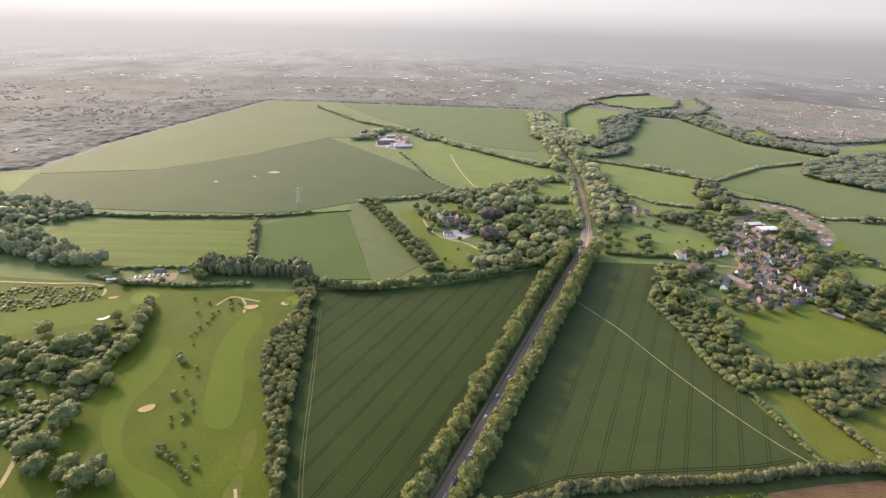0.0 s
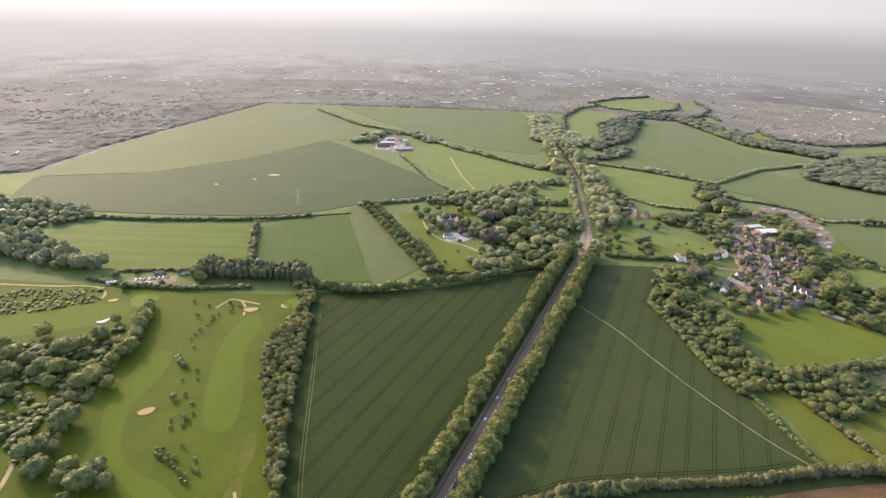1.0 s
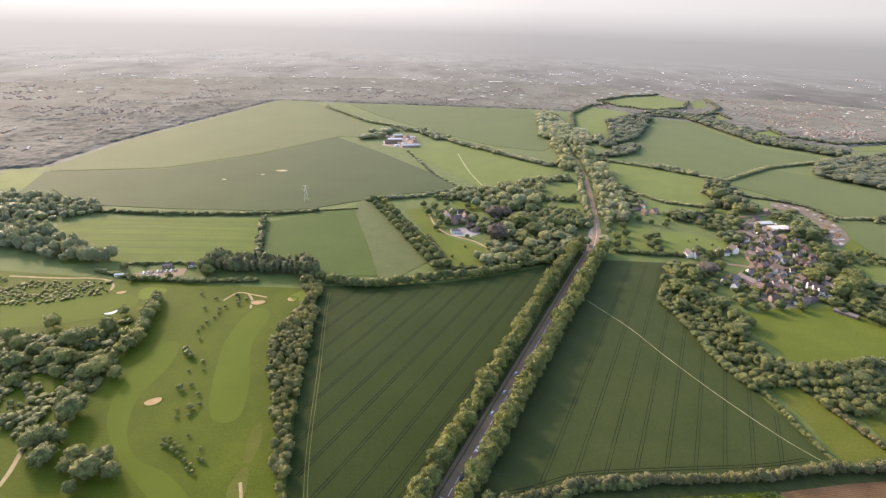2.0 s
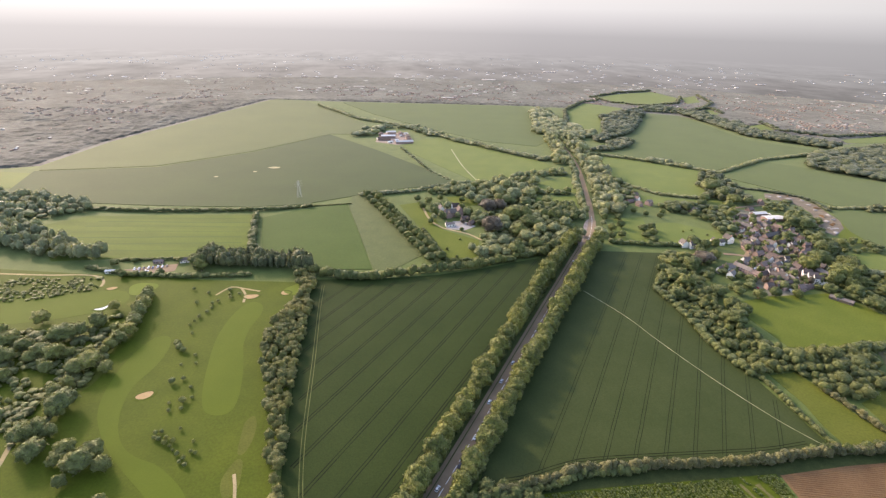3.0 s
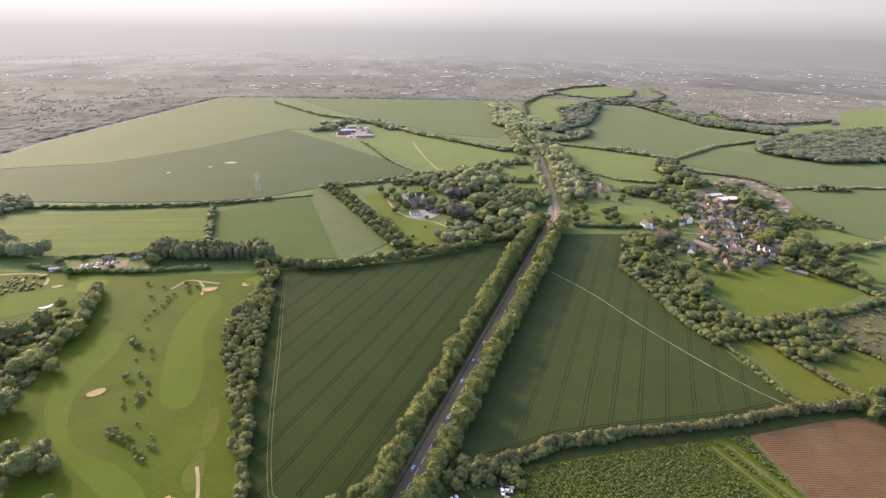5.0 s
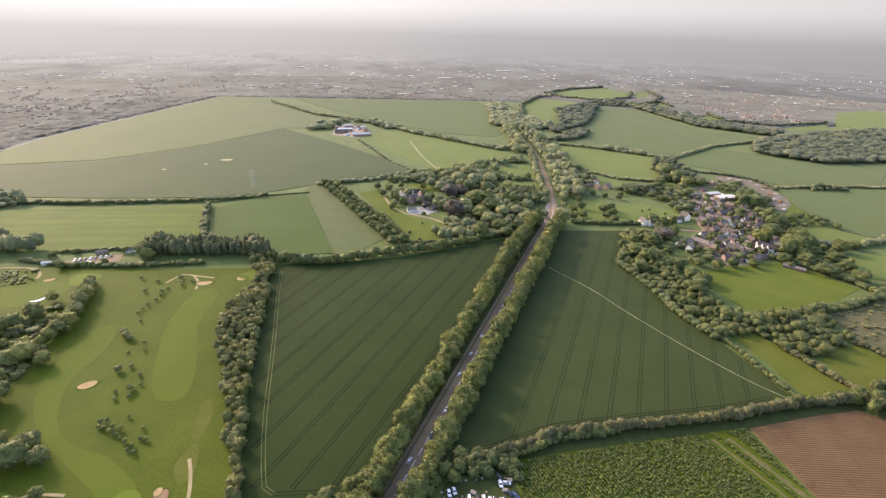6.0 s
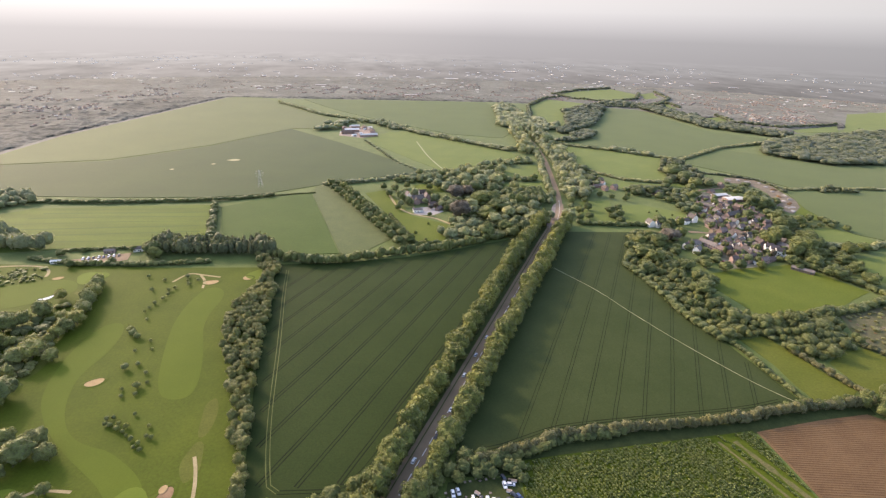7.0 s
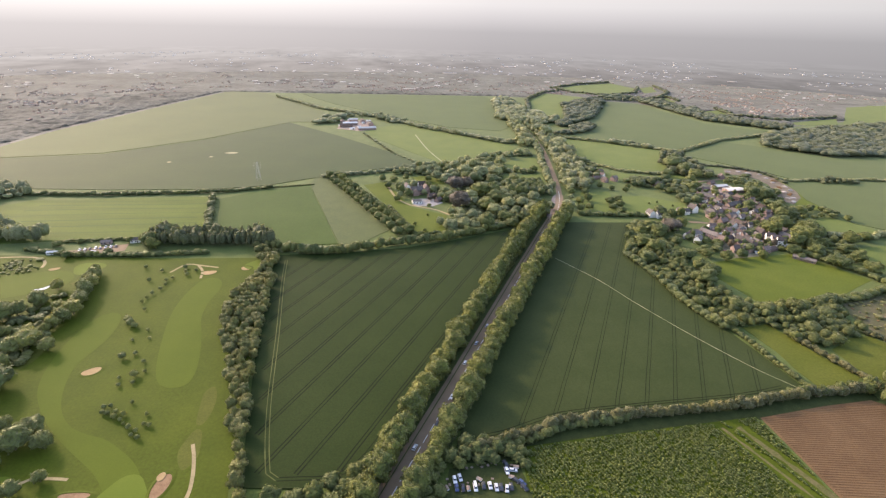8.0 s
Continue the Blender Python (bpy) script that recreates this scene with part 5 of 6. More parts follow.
def house(name, label, category, group, a, b, eaves, ridge, wall_mat, roof_mat, windows=3, storeys=2, chimneys=1, wing=0.0, at=None):
    ob = thing(name, label, category, group, at)
    w = part("wall", gable_bm(a, b, eaves, ridge), wall_mat, ob)
    r = part("roof", roof_bm(a, b, eaves, ridge), roof_mat, ob)
    if wing:
        bm = gable_bm(b * 0.8, wing, eaves * 0.9, ridge * 0.88)
        bmesh.ops.transform(bm, matrix=pose(-a * 0.22, -b * 0.55, 0, 0, 0, 90), verts=bm.verts)
        part("wing_wall", bm, wall_mat, ob)
        bm = roof_bm(b * 0.8, wing, eaves * 0.9, ridge * 0.88)
        bmesh.ops.transform(bm, matrix=pose(-a * 0.22, -b * 0.55, 0, 0, 0, 90), verts=bm.verts)
        part("wing_roof", bm, roof_mat, ob)
    for k in range(chimneys):
        bm = bmesh.new()
        x = (-0.42 if k == 0 else 0.42) * a
        box(bm, x, 0.3, ridge + 0.3, 0.7, 1.0, 2.0)
        box(bm, x, 0.3, ridge + 1.35, 0.85, 1.15, 0.16)
        part("chimney", bm, M_BRICK, r)
    pane = bmesh.new()
    box(pane, 0, 0, 0, 1.1, 0.12, 1.25)
    pane_me = bpy.data.meshes.new("window")
    pane.to_mesh(pane_me), pane.free()
    pane_me.materials.append(M_GLASS)
    for side in (-1, 1):
        for s in range(storeys):
            for k in range(windows):
                if side < 0 and s == 0 and k == windows // 2:
                    bm = bmesh.new()
                    box(bm, 0, -b / 2, 1.0, 0.95, 0.14, 2.05)
                    part("door", bm, M_CARS["blue"] if wing else M_BARK, ob)
                    continue
                o = new("window", pane_me)
                o.parent = w
                o.location = ((k + 0.5) / windows * a - a / 2, side * b / 2, 1.5 + 2.6 * s)
    return ob


HOMES = [house("village_house", "red brick house with a brown tiled roof", "house", "village houses", 10, 7.5, 5.0, 8.0, M_BRICK, M_CLAY, at=pose(352, 528, 0.1, 0, 0, 20)),
         house("village_house", "red brick terraced house with a brown tiled roof", "house", "village houses", 16, 7, 5.0, 7.8, M_BRICK, M_CLAY, windows=5, chimneys=2, at=pose(366, 520, 0.1, 0, 0, 115)),
         house("village_house", "brick house with a grey slate roof", "house", "village houses", 11, 8, 5.0, 8.2, M_BRICK, M_SLATE, wing=5, at=pose(372, 545, 0.1, 0, 0, 25)),
         house("village_house", "pale rendered house with a grey slate roof", "house", "village houses", 9, 7, 4.8, 7.6, M_RENDER, M_SLATE, at=pose(385, 560, 0.1, 0, 0, 110)),
         house("village_house", "small brick bungalow with a tiled hipped roof", "house", "village houses", 12, 8, 2.8, 5.4, M_BRICK, M_CLAY, storeys=1, at=pose(345, 505, 0.1, 0, 0, 30))]
HOMES += [house("village_house", "pale rendered cottage with a brown tiled roof", "house", "village houses", 9, 6, 4.6, 7.4, M_RENDER, M_CLAY, at=pose(330, 512, 0.1, 0, 0, 18)),
          house("village_house", "long brick terrace with a dark slate roof", "house", "village houses", 22, 7, 5.0, 8.0, M_BRICK, M_SLATE, windows=7, chimneys=2, at=pose(398, 585, 0.1, 0, 0, 25))]
taken = [(352, 528), (366, 520), (372, 545), (385, 560), (345, 505), (330, 512), (398, 585)]
VILLAGE = [(285, 488), (318, 505), (345, 520), (352, 560), (370, 615), (385, 640), (432, 650), (440, 600), (428, 560), (402, 500), (382, 462), (350, 446), (318, 444), (300, 462), (330, 485)]
hr = random.Random(21)
in_yard = lambda x, y: inside(x, y, [(381, 630), (398, 673), (464, 676), (462, 634), (421, 634)])
for x, y in scatter(VILLAGE, 10.0, hr, 150):
    if in_yard(x, y) or min(math.hypot(x - p, y - q) for p, q in taken) < 9.5 or math.hypot(x - 374, y - 470) < 14 or noise.noise((x / 28, y / 28, 5)) < -0.22:
        continue
    taken.append((x, y))
    s = hr.uniform(0.62, 0.95)
    copy_thing(HOMES[hr.choice((0, 0, 1, 2, 2, 3, 4, 5, 5, 6))], pose(x, y, 0.1, 0, 0, hr.choice((22, 112, 202, 292)) + hr.uniform(-14, 14)) @ Matrix.Diagonal((s, s * hr.uniform(0.85, 1.0), hr.uniform(0.7, 0.95), 1)))
for x, y, t in ((269, 737, 40), (272, 715, 20), (280, 700, 110), (296, 707, 30), (331, 693, 20), (345, 679, 100), (285, 725, 120), (263, 722, 70), (288, 742, 30), (405, 660, 10), (302, 495, 20), (322, 478, 110), (430, 690, 30), (462, 720, 80)):
    copy_thing(HOMES[hr.choice((0, 2, 4, 5))], pose(x, y, 0.1, 0, 0, t) @ Matrix.Diagonal((0.85, 0.85, 0.85, 1)))
for x, y in scatter(VILLAGE, 8.0, hr, 150):
    if not in_yard(x, y) and min(math.hypot(x - p, y - q) for p, q in taken) > 5.2:
        (copper if hr.random() < 0.1 else garden_tree).put(x, y, hr.uniform(4.0, 9.5), hr.uniform(4.5, 9), hr)


def garden_shed(at):
    """A small pitched shed with a door."""
    ob = thing("garden_shed", "small pale garden shed behind a village house", "shed", "garden sheds", at)
    part("wall", gable_bm(3.0, 2.4, 2.0, 2.8), M_RENDER, ob)
    part("roof", roof_bm(3.0, 2.4, 2.0, 2.8, 0.2, 0.1), M_SHEET, ob)
    bm = bmesh.new()
    box(bm, 0.4, -1.2, 0.95, 0.8, 0.08, 1.8)
    part("door", bm, M_BARK, ob)
    return ob


shed = garden_shed(pose(338, 498, 0.1, 0, 0, 30))
for x, y in scatter(VILLAGE, 9.0, hr, 90):
    if 4.6 < min(math.hypot(x - p, y - q) for p, q in taken) and hr.random() < 0.8:
        k = hr.uniform(0.7, 1.5)
        copy_thing(shed, pose(x + 2, y - 2, 0.1, 0, 0, hr.uniform(0, 180)) @ Matrix.Diagonal((k, k, 1, 1)))
WHITE = house("white_house", "white rendered house with a grey roof", "house", "white village houses", 9, 7, 5.2, 8.4, M_RENDER, M_SLATE, at=pose(281, 555, 0.1, 0, 0, 100))
for x, y, t, s in ((290, 552, 15, 0.9), (322, 566, 100, 0.8), (328, 563, 20, 0.8), (340, 571, 105, 1.1), (357, 517, 100, 0.9), (362, 508, 100, 0.8), (296, 476, 40, 0.9), (352, 492, 30, 0.7), (366, 487, 110, 0.75), (378, 520, 20, 0.7), (391, 545, 100, 0.75), (340, 486, 110, 0.7), (410, 560, 20, 0.8), (385, 600, 100, 0.7), (408, 610, 30, 0.75), (358, 548, 20, 0.6)):
    copy_thing(WHITE, pose(x, y, 0.1, 0, 0, t) @ Matrix.Diagonal((s, s, s, 1)))
for k in range(3):
    house("white_gabled_house", "tall white gable-fronted house in a row of three", "house", "row of white gables", 8, 5.4, 6.5, 9.4, M_RENDER, M_CLAY, 2, 3, 0, at=pose(373 + k * 1.8, 478 - 6 * k, 0.1, 0, 0, 165))
house("village_hall", "long low pale-roofed hall", "hall", "", 26, 13, 3.6, 4.8, M_BRICK, M_SHEET, 8, 1, 0, at=pose(441, 653, 0.1, 0, 0, 8))
house("village_hall", "low flat pale-roofed school building", "hall", "", 20, 9, 3.2, 4.6, M_BRICK, M_SHEET, 6, 1, 0, at=pose(432, 671, 0.1, 0, 0, 12))
house("field_shed", "long low grey shed beside the playing field", "shed", "", 19, 6, 2.6, 3.8, M_BARK, M_SLATE, 4, 1, 0, at=pose(376, 430, 0.0, 0, 0, -48))
field("playground", [(386, 636), (401, 668), (438, 671), (421, 639)], 0.2, M_GRIT, "flat pinkish-grey school yard", "yard", kind="structure", group="village")
house("manor_house", "large brick manor house with tall gables and pale front", "house", "", 15, 9, 6.0, 10, M_BRICK, M_SLATE, 6, 2, 2, 7, at=pose(15, 642, 0, 0, 0, 15))
for x, y, a, b, h, r, t, wm, rm, words in ((3, 652, 11, 8, 6.5, 11, 105, M_RENDER, M_SLATE, "white gabled wing of the manor house"), (27, 650, 12, 8, 6, 10, 100, M_BRICK, M_CLAY, "brick gabled wing of the manor house"),
                                           (22, 664, 10, 8, 6, 10.5, 15, M_RENDER, M_CLAY, "white rear range of the manor house"), (33, 628, 9, 6, 3, 5.5, 20, M_BRICK, M_CLAY, "small tiled outbuilding beside the manor house"),
                                           (14, 606, 11, 7, 3.0, 4.6, 10, M_RENDER, M_SLATE, "white single-storey pavilion beside the manor drive"), (40, 612, 10, 6, 2.8, 5, 60, M_BRICK, M_CLAY, "low tiled stable beside the manor forecourt")):
    house("manor_outbuilding", words, "outbuilding", "manor buildings", a, b, h, r, wm, rm, 3, 2 if h > 5 else 1, 1, at=pose(x, y, 0, 0, 0, t))
field("manor_forecourt", [(8, 594), (32, 592), (46, 606), (34, 622), (18, 622)], 0.22, M_CONCRETE, "pale gravel forecourt of the manor", "yard", kind="structure", group="manor")
field("farm_yard", [(-135, 1085), (-85, 1060), (-55, 1095), (-75, 1190), (-130, 1180)], 0.2, M_GRIT, "pale concrete farm yard", "yard", kind="structure", group="farm")
for x, y, a, b, h, t, m in ((-74, 1078, 36, 9, 4, 14, M_SHEET), (-118, 1105, 26, 10, 4.5, 10, M_CLAY), (-112, 1128, 30, 10, 5, 10, M_SHEET), (-88, 1160, 20, 9, 5, 100, M_CLAY), (-130, 1150, 16, 9, 5, 95, M_CLAY), (-70, 1130, 22, 9, 5, 100, M_SLATE), (-108, 1170, 18, 9, 5.5, 10, M_SHEET)):
    house("farm_barn", "long farm barn with a sheet roof", "barn", "farm buildings", a, b, h, h + 2, M_BRICK, m, 4, 1, 0, at=pose(x, y, 0, 0, 0, t))
fr = random.Random(4)
for x, y in scatter([(-135, 1085), (-85, 1060), (-55, 1095), (-75, 1190), (-130, 1180)], 20.0, fr, 8):
    k = fr.uniform(1.2, 2.2)
    copy_thing(shed, pose(x, y, 0.2, 0, 0, fr.uniform(0, 40)) @ Matrix.Diagonal((k * 1.5, k, 1.3, 1)))["label"] = "small pale farm shed in the yard"
field("club_yard", [(-308, 466), (-276, 478), (-262, 482), (-258, 466), (-285, 456)], 0.2, M_ASPHALT, "asphalt yard with parked cars behind the golf course", "yard", kind="structure", group="golf club")
house("club_hut", "low white-roofed hut at the golf course edge", "hut", "golf huts", 8, 3.6, 2.4, 3.2, M_RENDER, M_SHEET, 3, 1, 0, at=pose(-317, 459, 0, 0, 0, 5))
house("club_hut", "low pale-roofed hut at the golf course edge", "hut", "golf huts", 9, 5, 2.6, 3.8, M_BRICK, M_SLATE, 4, 1, 0, at=pose(-282, 483, 0, 0, 0, 10))
house("club_hut", "low pale-roofed hut at the golf course edge", "hut", "golf huts", 12, 6, 3.0, 4.4, M_RENDER, M_SLATE, 4, 1, 0, at=pose(-256, 488, 0, 0, 0, 20))


def earth_mound(at, mat, label):
    """A low uneven mound of tipped earth or rubble."""
    v, f = crown_arrays(int(abs(at.translation.x * 7 + at.translation.y)) % 9000, lobes=5, sub=3, tufts=0, low=-1.0, lobe=0.5, rough=0.05)
    ob = tagged(new("earth_mound", mesh_of("earth_mound", v, f, mat, None, True)), label, "earth mound", "tipped earth")
    ob.matrix_basis = at
    return ob


sr = random.Random(17)
for k, (x, y) in enumerate(((535, 738), (531, 722), (534, 706), (527, 694), (529, 678), (520, 668), (523, 655), (512, 648), (508, 634), (498, 622), (493, 610), (516, 640), (504, 625), (511, 756), (526, 762), (494, 758), (519, 750))):
    pale = k % 3 != 2
    earth_mound(pose(x + sr.uniform(-2, 2), y + sr.uniform(-3, 3), 0.2, 0, 0, sr.uniform(0, 180)) @ Matrix.Diagonal((sr.uniform(5, 12), sr.uniform(4, 7), sr.uniform(0.9, 2.2), 1)), M_CONCRETE if pale else M_SOIL, "low pale mound of rubble on bare earth" if pale else "low brown mound of soil on bare earth")


for k in range(16):
    earth_mound(pose(sr.uniform(348, 420), sr.uniform(318, 346), 0.2, 0, 0, sr.uniform(0, 180)) @ Matrix.Diagonal((sr.uniform(2, 5), sr.uniform(1.5, 3), sr.uniform(0.4, 1.0), 1)), M_SPOIL if k % 2 else M_SOIL, "small pale mound of rubble on rough ground" if k % 2 else "small brown mound of soil on rough ground")


# ---- pylon ----
def pylon(x, y, height, turn):
    """A lattice mast of legs, braces and three pairs of arms."""
    ob = thing("pylon", "grey steel lattice pylon standing in a crop field", "pylon", "pylons", pose(x, y, 0.3, 0, 0, turn))

    def bar(bm, a, b, r):
        a, b = Vector(a), Vector(b)
        bmesh.ops.create_cone(bm, cap_ends=True, segments=4, radius1=r, radius2=r, depth=(b - a).length, matrix=Matrix.Translation((a + b) / 2) @ (b - a).to_track_quat("Z", "Y").to_matrix().to_4x4())

    half = lambda z: 2.6 * (1 - z / height) + 0.35
    for sx, sy in ((-1, -1), (1, -1), (1, 1), (-1, 1)):
        bm = bmesh.new()
        bar(bm, (sx * half(0), sy * half(0), -0.5), (sx * 0.35, sy * 0.35, height), 0.07)
        part("leg", bm, M_SHEET, ob)
    bm = bmesh.new()
    for k in range(7):
        z0, z1 = height * k / 7, height * (k + 1) / 7
        c = ((-1, -1), (1, -1), (1, 1), (-1, 1))
        for (p, q), (r, t) in zip(c, c[1:] + c[:1]):
            bar(bm, (p * half(z0), q * half(z0), z0), (r * half(z1), t * half(z1), z1), 0.035)
            bar(bm, (r * half(z0), t * half(z0), z0), (p * half(z1), q * half(z1), z1), 0.035)
    part("bracing", bm, M_SHEET, ob)
    for z, w in ((0.66, 5.0), (0.8, 6.0), (0.93, 4.2)):
        bm = bmesh.new()
        for s in (-1, 1):
            bar(bm, (0, 0, z * height), (s * w, 0, z * height + 0.2), 0.06)
            bar(bm, (0, 0, z * height + 1.4), (s * w, 0, z * height + 0.2), 0.05)
        part("arm", bm, M_SHEET, ob)


pylon(-196, 706, 24, 30)


# ---- cars ----
def car(paint, label, at, van=False):
    """A car about 4.4 m long: lower body, glazed cabin, roof, four wheels with rims."""
    ob = thing("car" if not van else "van", label, "car" if not van else "van", "cars", at)
    prof = [(-2.2, 0.35), (-2.2, 0.85), (-1.7, 1.0), (1.0, 0.98), (1.9, 0.86), (2.2, 0.7), (2.2, 0.35)]
    roof = [(-2.0, 0.95), (-1.6, 1.42), (0.3, 1.46), (1.1, 0.97)]
    if van:
        prof = [(-2.4, 0.4), (-2.4, 1.2), (1.5, 1.2), (2.3, 1.0), (2.4, 0.4)]
        roof = [(-2.4, 1.15), (-2.35, 2.05), (1.0, 2.05), (1.6, 1.15)]

    def loft(name, pr, half, taper, mat, grow=0.0):
        bm = bmesh.new()
        sides = []
        zs = [z for _, z in pr]
        lo, hi = min(zs), max(zs)
        for s in (-1, 1):
            sides.append([bm.verts.new((s * (half - taper * (z - lo) / (hi - lo)), -y, z + grow)) for y, z in pr])
        for i in range(len(pr)):
            j = (i + 1) % len(pr)
            bm.faces.new((sides[0][i], sides[0][j], sides[1][j], sides[1][i]))
        bm.faces.new(sides[0]), bm.faces.new(sides[1])
        bmesh.ops.recalc_face_normals(bm, faces=bm.faces)
        bmesh.ops.bevel(bm, geom=list(bm.edges), offset=0.05, segments=1, affect="EDGES")
        return part(name, bm, mat, ob)

    loft("body", prof, 0.88, 0.05, M_CARS[paint])
    loft("glazing", roof, 0.78, 0.15, M_GLASS)
    bm = bmesh.new()
    ys = [y for y, z in roof]
    box(bm, 0, -(ys[1] + ys[2]) / 2, roof[1][1] + 0.02, 1.24, ys[2] - ys[1] + 0.15, 0.07, bevel=0.02)
    part("roof", bm, M_CARS[paint], ob)
    for x in (-0.8, 0.8):
        for y in (-1.35, 1.35):
            bm = bmesh.new()
            bmesh.ops.create_cone(bm, cap_ends=True, segments=12, radius1=0.33, radius2=0.33, depth=0.2, matrix=pose(x, y, 0.33, 0, 90, 0))
            wheel = part("wheel", bm, M_TYRE, ob)
            bm = bmesh.new()
            bmesh.ops.create_cone(bm, cap_ends=True, segments=10, radius1=0.2, radius2=0.2, depth=0.03, matrix=pose(x * 1.135, y, 0.33, 0, 90, 0))
            part("rim", bm, M_CARS["silver"], wheel)
    return ob


CARS = {k: None for k in M_CARS}


def put_car(paint, x, y, turn, z=0.18, words="parked on the grass yard"):
    at = pose(x, y, z, 0, 0, turn)
    if CARS[paint] is None:
        CARS[paint] = car(paint, f"small {paint} car {words}", at)
        return
    copy_thing(CARS[paint], at)["label"] = f"small {paint} car {words}"


for paint, x, y, t in (("white", 21.0, 186.5, 5), ("silver", 23.6, 187.5, 10), ("blue", 21.5, 181.8, 2), ("black", 24.4, 181.5, 0), ("black", 34.2, 182.4, 0), ("silver", 37.2, 182.2, 3), ("silver", 40.0, 181.0, 0), ("black", 42.2, 181.0, 0),
                       ("silver", 44.8, 180.0, -10), ("black", 47.0, 181.0, 0), ("white", 46.6, 190.5, 5), ("black", 46.8, 195.0, 20), ("silver", 49.6, 190.8, 80), ("black", 50.0, 184.6, 40), ("blue", 52.5, 183.2, 35), ("black", 53.0, 180.2, 30)):
    put_car(paint, x, y, t)
car("white", "white van parked on the grass yard", pose(30.2, 181.6, 0.18, 0, 0, 2), True)
for paint, y, lane in (("white", 207, -2.2), ("black", 225, 2.0), ("white", 247, 1.8), ("silver", 300, -2.3), ("black", 430, 2.0), ("white", 278, -2.2), ("silver", 322, -2.1), ("blue", 345, 2.0), ("white", 505, -2.0)):
    x, yy = beside(y, lane)
    put_car(paint, x, yy, -25.2 + (180 if lane < 0 else 0), 0.23, "on the tree-lined road")
for paint, x, y, t in (("white", -298, 467, 10), ("silver", -294, 468, 10), ("black", -290, 469, 12), ("white", -286, 471, 10), ("blue", -282, 471, 14), ("silver", -278, 473, 10), ("white", -274, 474, 15), ("black", -270, 475, 12), ("silver", -292, 461, 100), ("white", -284, 463, 95)):
    put_car(paint, x, y, t, 0.2, "parked in the golf club yard")

vc = random.Random(51)
for x, y in scatter(VILLAGE, 11.0, vc, 60):
    if min(math.hypot(x - p, y - q) for p, q in taken) > 5.5 and not in_yard(x, y):
        put_car(vc.choice(("white", "silver", "white", "red", "black", "blue")), x, y, vc.choice((20, 110)) + vc.uniform(-10, 10), 0.16, "parked beside the village houses")
for k in range(7):
    put_car(("white", "silver", "blue")[k % 3], 424 + 4.2 * k, 676 - 0.3 * k, 8, 0.12, "parked behind the school building")

# ---- clutter in the car yard ----
def pallet(at):
    ob = thing("pallet", "weathered wooden pallet lying in the yard", "pallet", "yard clutter", at)
    for k in range(5):
        bm = bmesh.new()
        box(bm, -0.5 + k * 0.25, 0, 0.13, 0.16, 1.2, 0.03)
        part("slat", bm, M_GRIT, ob)
    for y in (-0.5, 0, 0.5):
        bm = bmesh.new()
        box(bm, 0, y, 0.055, 1.15, 0.12, 0.11)
        part("bearer", bm, M_BARK, ob)
    return ob


def junk(at, paint):
    """A small covered trailer: box, tarpaulin ridge and two wheels."""
    ob = thing("trailer", "small covered trailer standing in the yard", "trailer", "yard clutter", at)
    bm = bmesh.new()
    box(bm, 0, 0, 0.75, 1.6, 2.6, 0.7, bevel=0.06)
    part("box", bm, M_CARS[paint], ob)
    part("cover", gable_at(1.7, 2.7, 1.1, 1.5), M_GRIT, ob)
    for x in (-0.85, 0.85):
        bm = bmesh.new()
        bmesh.ops.create_cone(bm, cap_ends=True, segments=12, radius1=0.33, radius2=0.33, depth=0.2, matrix=pose(x, 0, 0.33, 0, 90, 0))
        part("wheel", bm, M_TYRE, ob)
    return ob


def gable_at(b, a, eaves, ridge):
    bm = roof_bm(a, b, eaves, ridge, 0.05, 0.05)
    bmesh.ops.rotate(bm, cent=(0, 0, 0), matrix=Matrix.Rotation(radians(90), 3, "Z"), verts=bm.verts)
    return bm


jr = random.Random(9)
first = pallet(pose(30, 194, 0.2, 0, 0, 20))
for x, y in ((26, 195), (27.5, 193.6), (33, 195.5), (35, 194), (36.5, 196), (38, 194.6), (40, 196.2), (42, 195), (43.4, 197), (24, 193.5), (18.5, 184), (17.5, 187), (27, 184.5), (32, 183), (39, 186.5), (49.5, 194)):
    copy_thing(first, pose(x, y, 0.2, 0, 0, jr.uniform(0, 180)) @ Matrix.Diagonal((jr.uniform(0.7, 1.3), jr.uniform(0.7, 1.3), jr.uniform(0.8, 5.0), 1)))
tow = junk(pose(48.0, 186.5, 0.2, 0, 0, 70), "silver")
for x, y, t in ((32.6, 186.0, 50), (16.8, 181.5, 20), (51.5, 192.6, 80), (26.8, 180.8, 5)):
    copy_thing(tow, pose(x, y, 0.2, 0, 0, t))

# ---- the far town ----
TOWN = [(-4400, 700), (-790, 640), (-715, 817), (-665, 840), (-660, 1034), (-535, 1670), (-309, 1668), (280, 1658), (575, 1590), (700, 1540), (770, 1320), (860, 1170), (1100, 1260), (1300, 1560), (1520, 1570), (1560, 1400), (4400, 1300), (4400, 4700), (-4400, 4700)]
tr = random.Random(33)
FAR_PASTURES = ([(362, 1562), (460, 1746), (560, 1652), (506, 1560), (436, 1455), (371, 1243), (314, 1203), (314, 1324)], [(531, 1891), (655, 2023), (814, 2110), (842, 1933), (767, 1774), (643, 1713), (558, 1766)], [(751, 1606), (833, 1673), (820, 1579), (750, 1493), (732, 1544)], [(778, 1369), (857, 1412), (836, 1321), (768, 1290)], [(853, 1935), (938, 2013), (879, 1834), (808, 1782)], [(926, 1219), (1100, 1287), (1031, 1198), (917, 1183)])


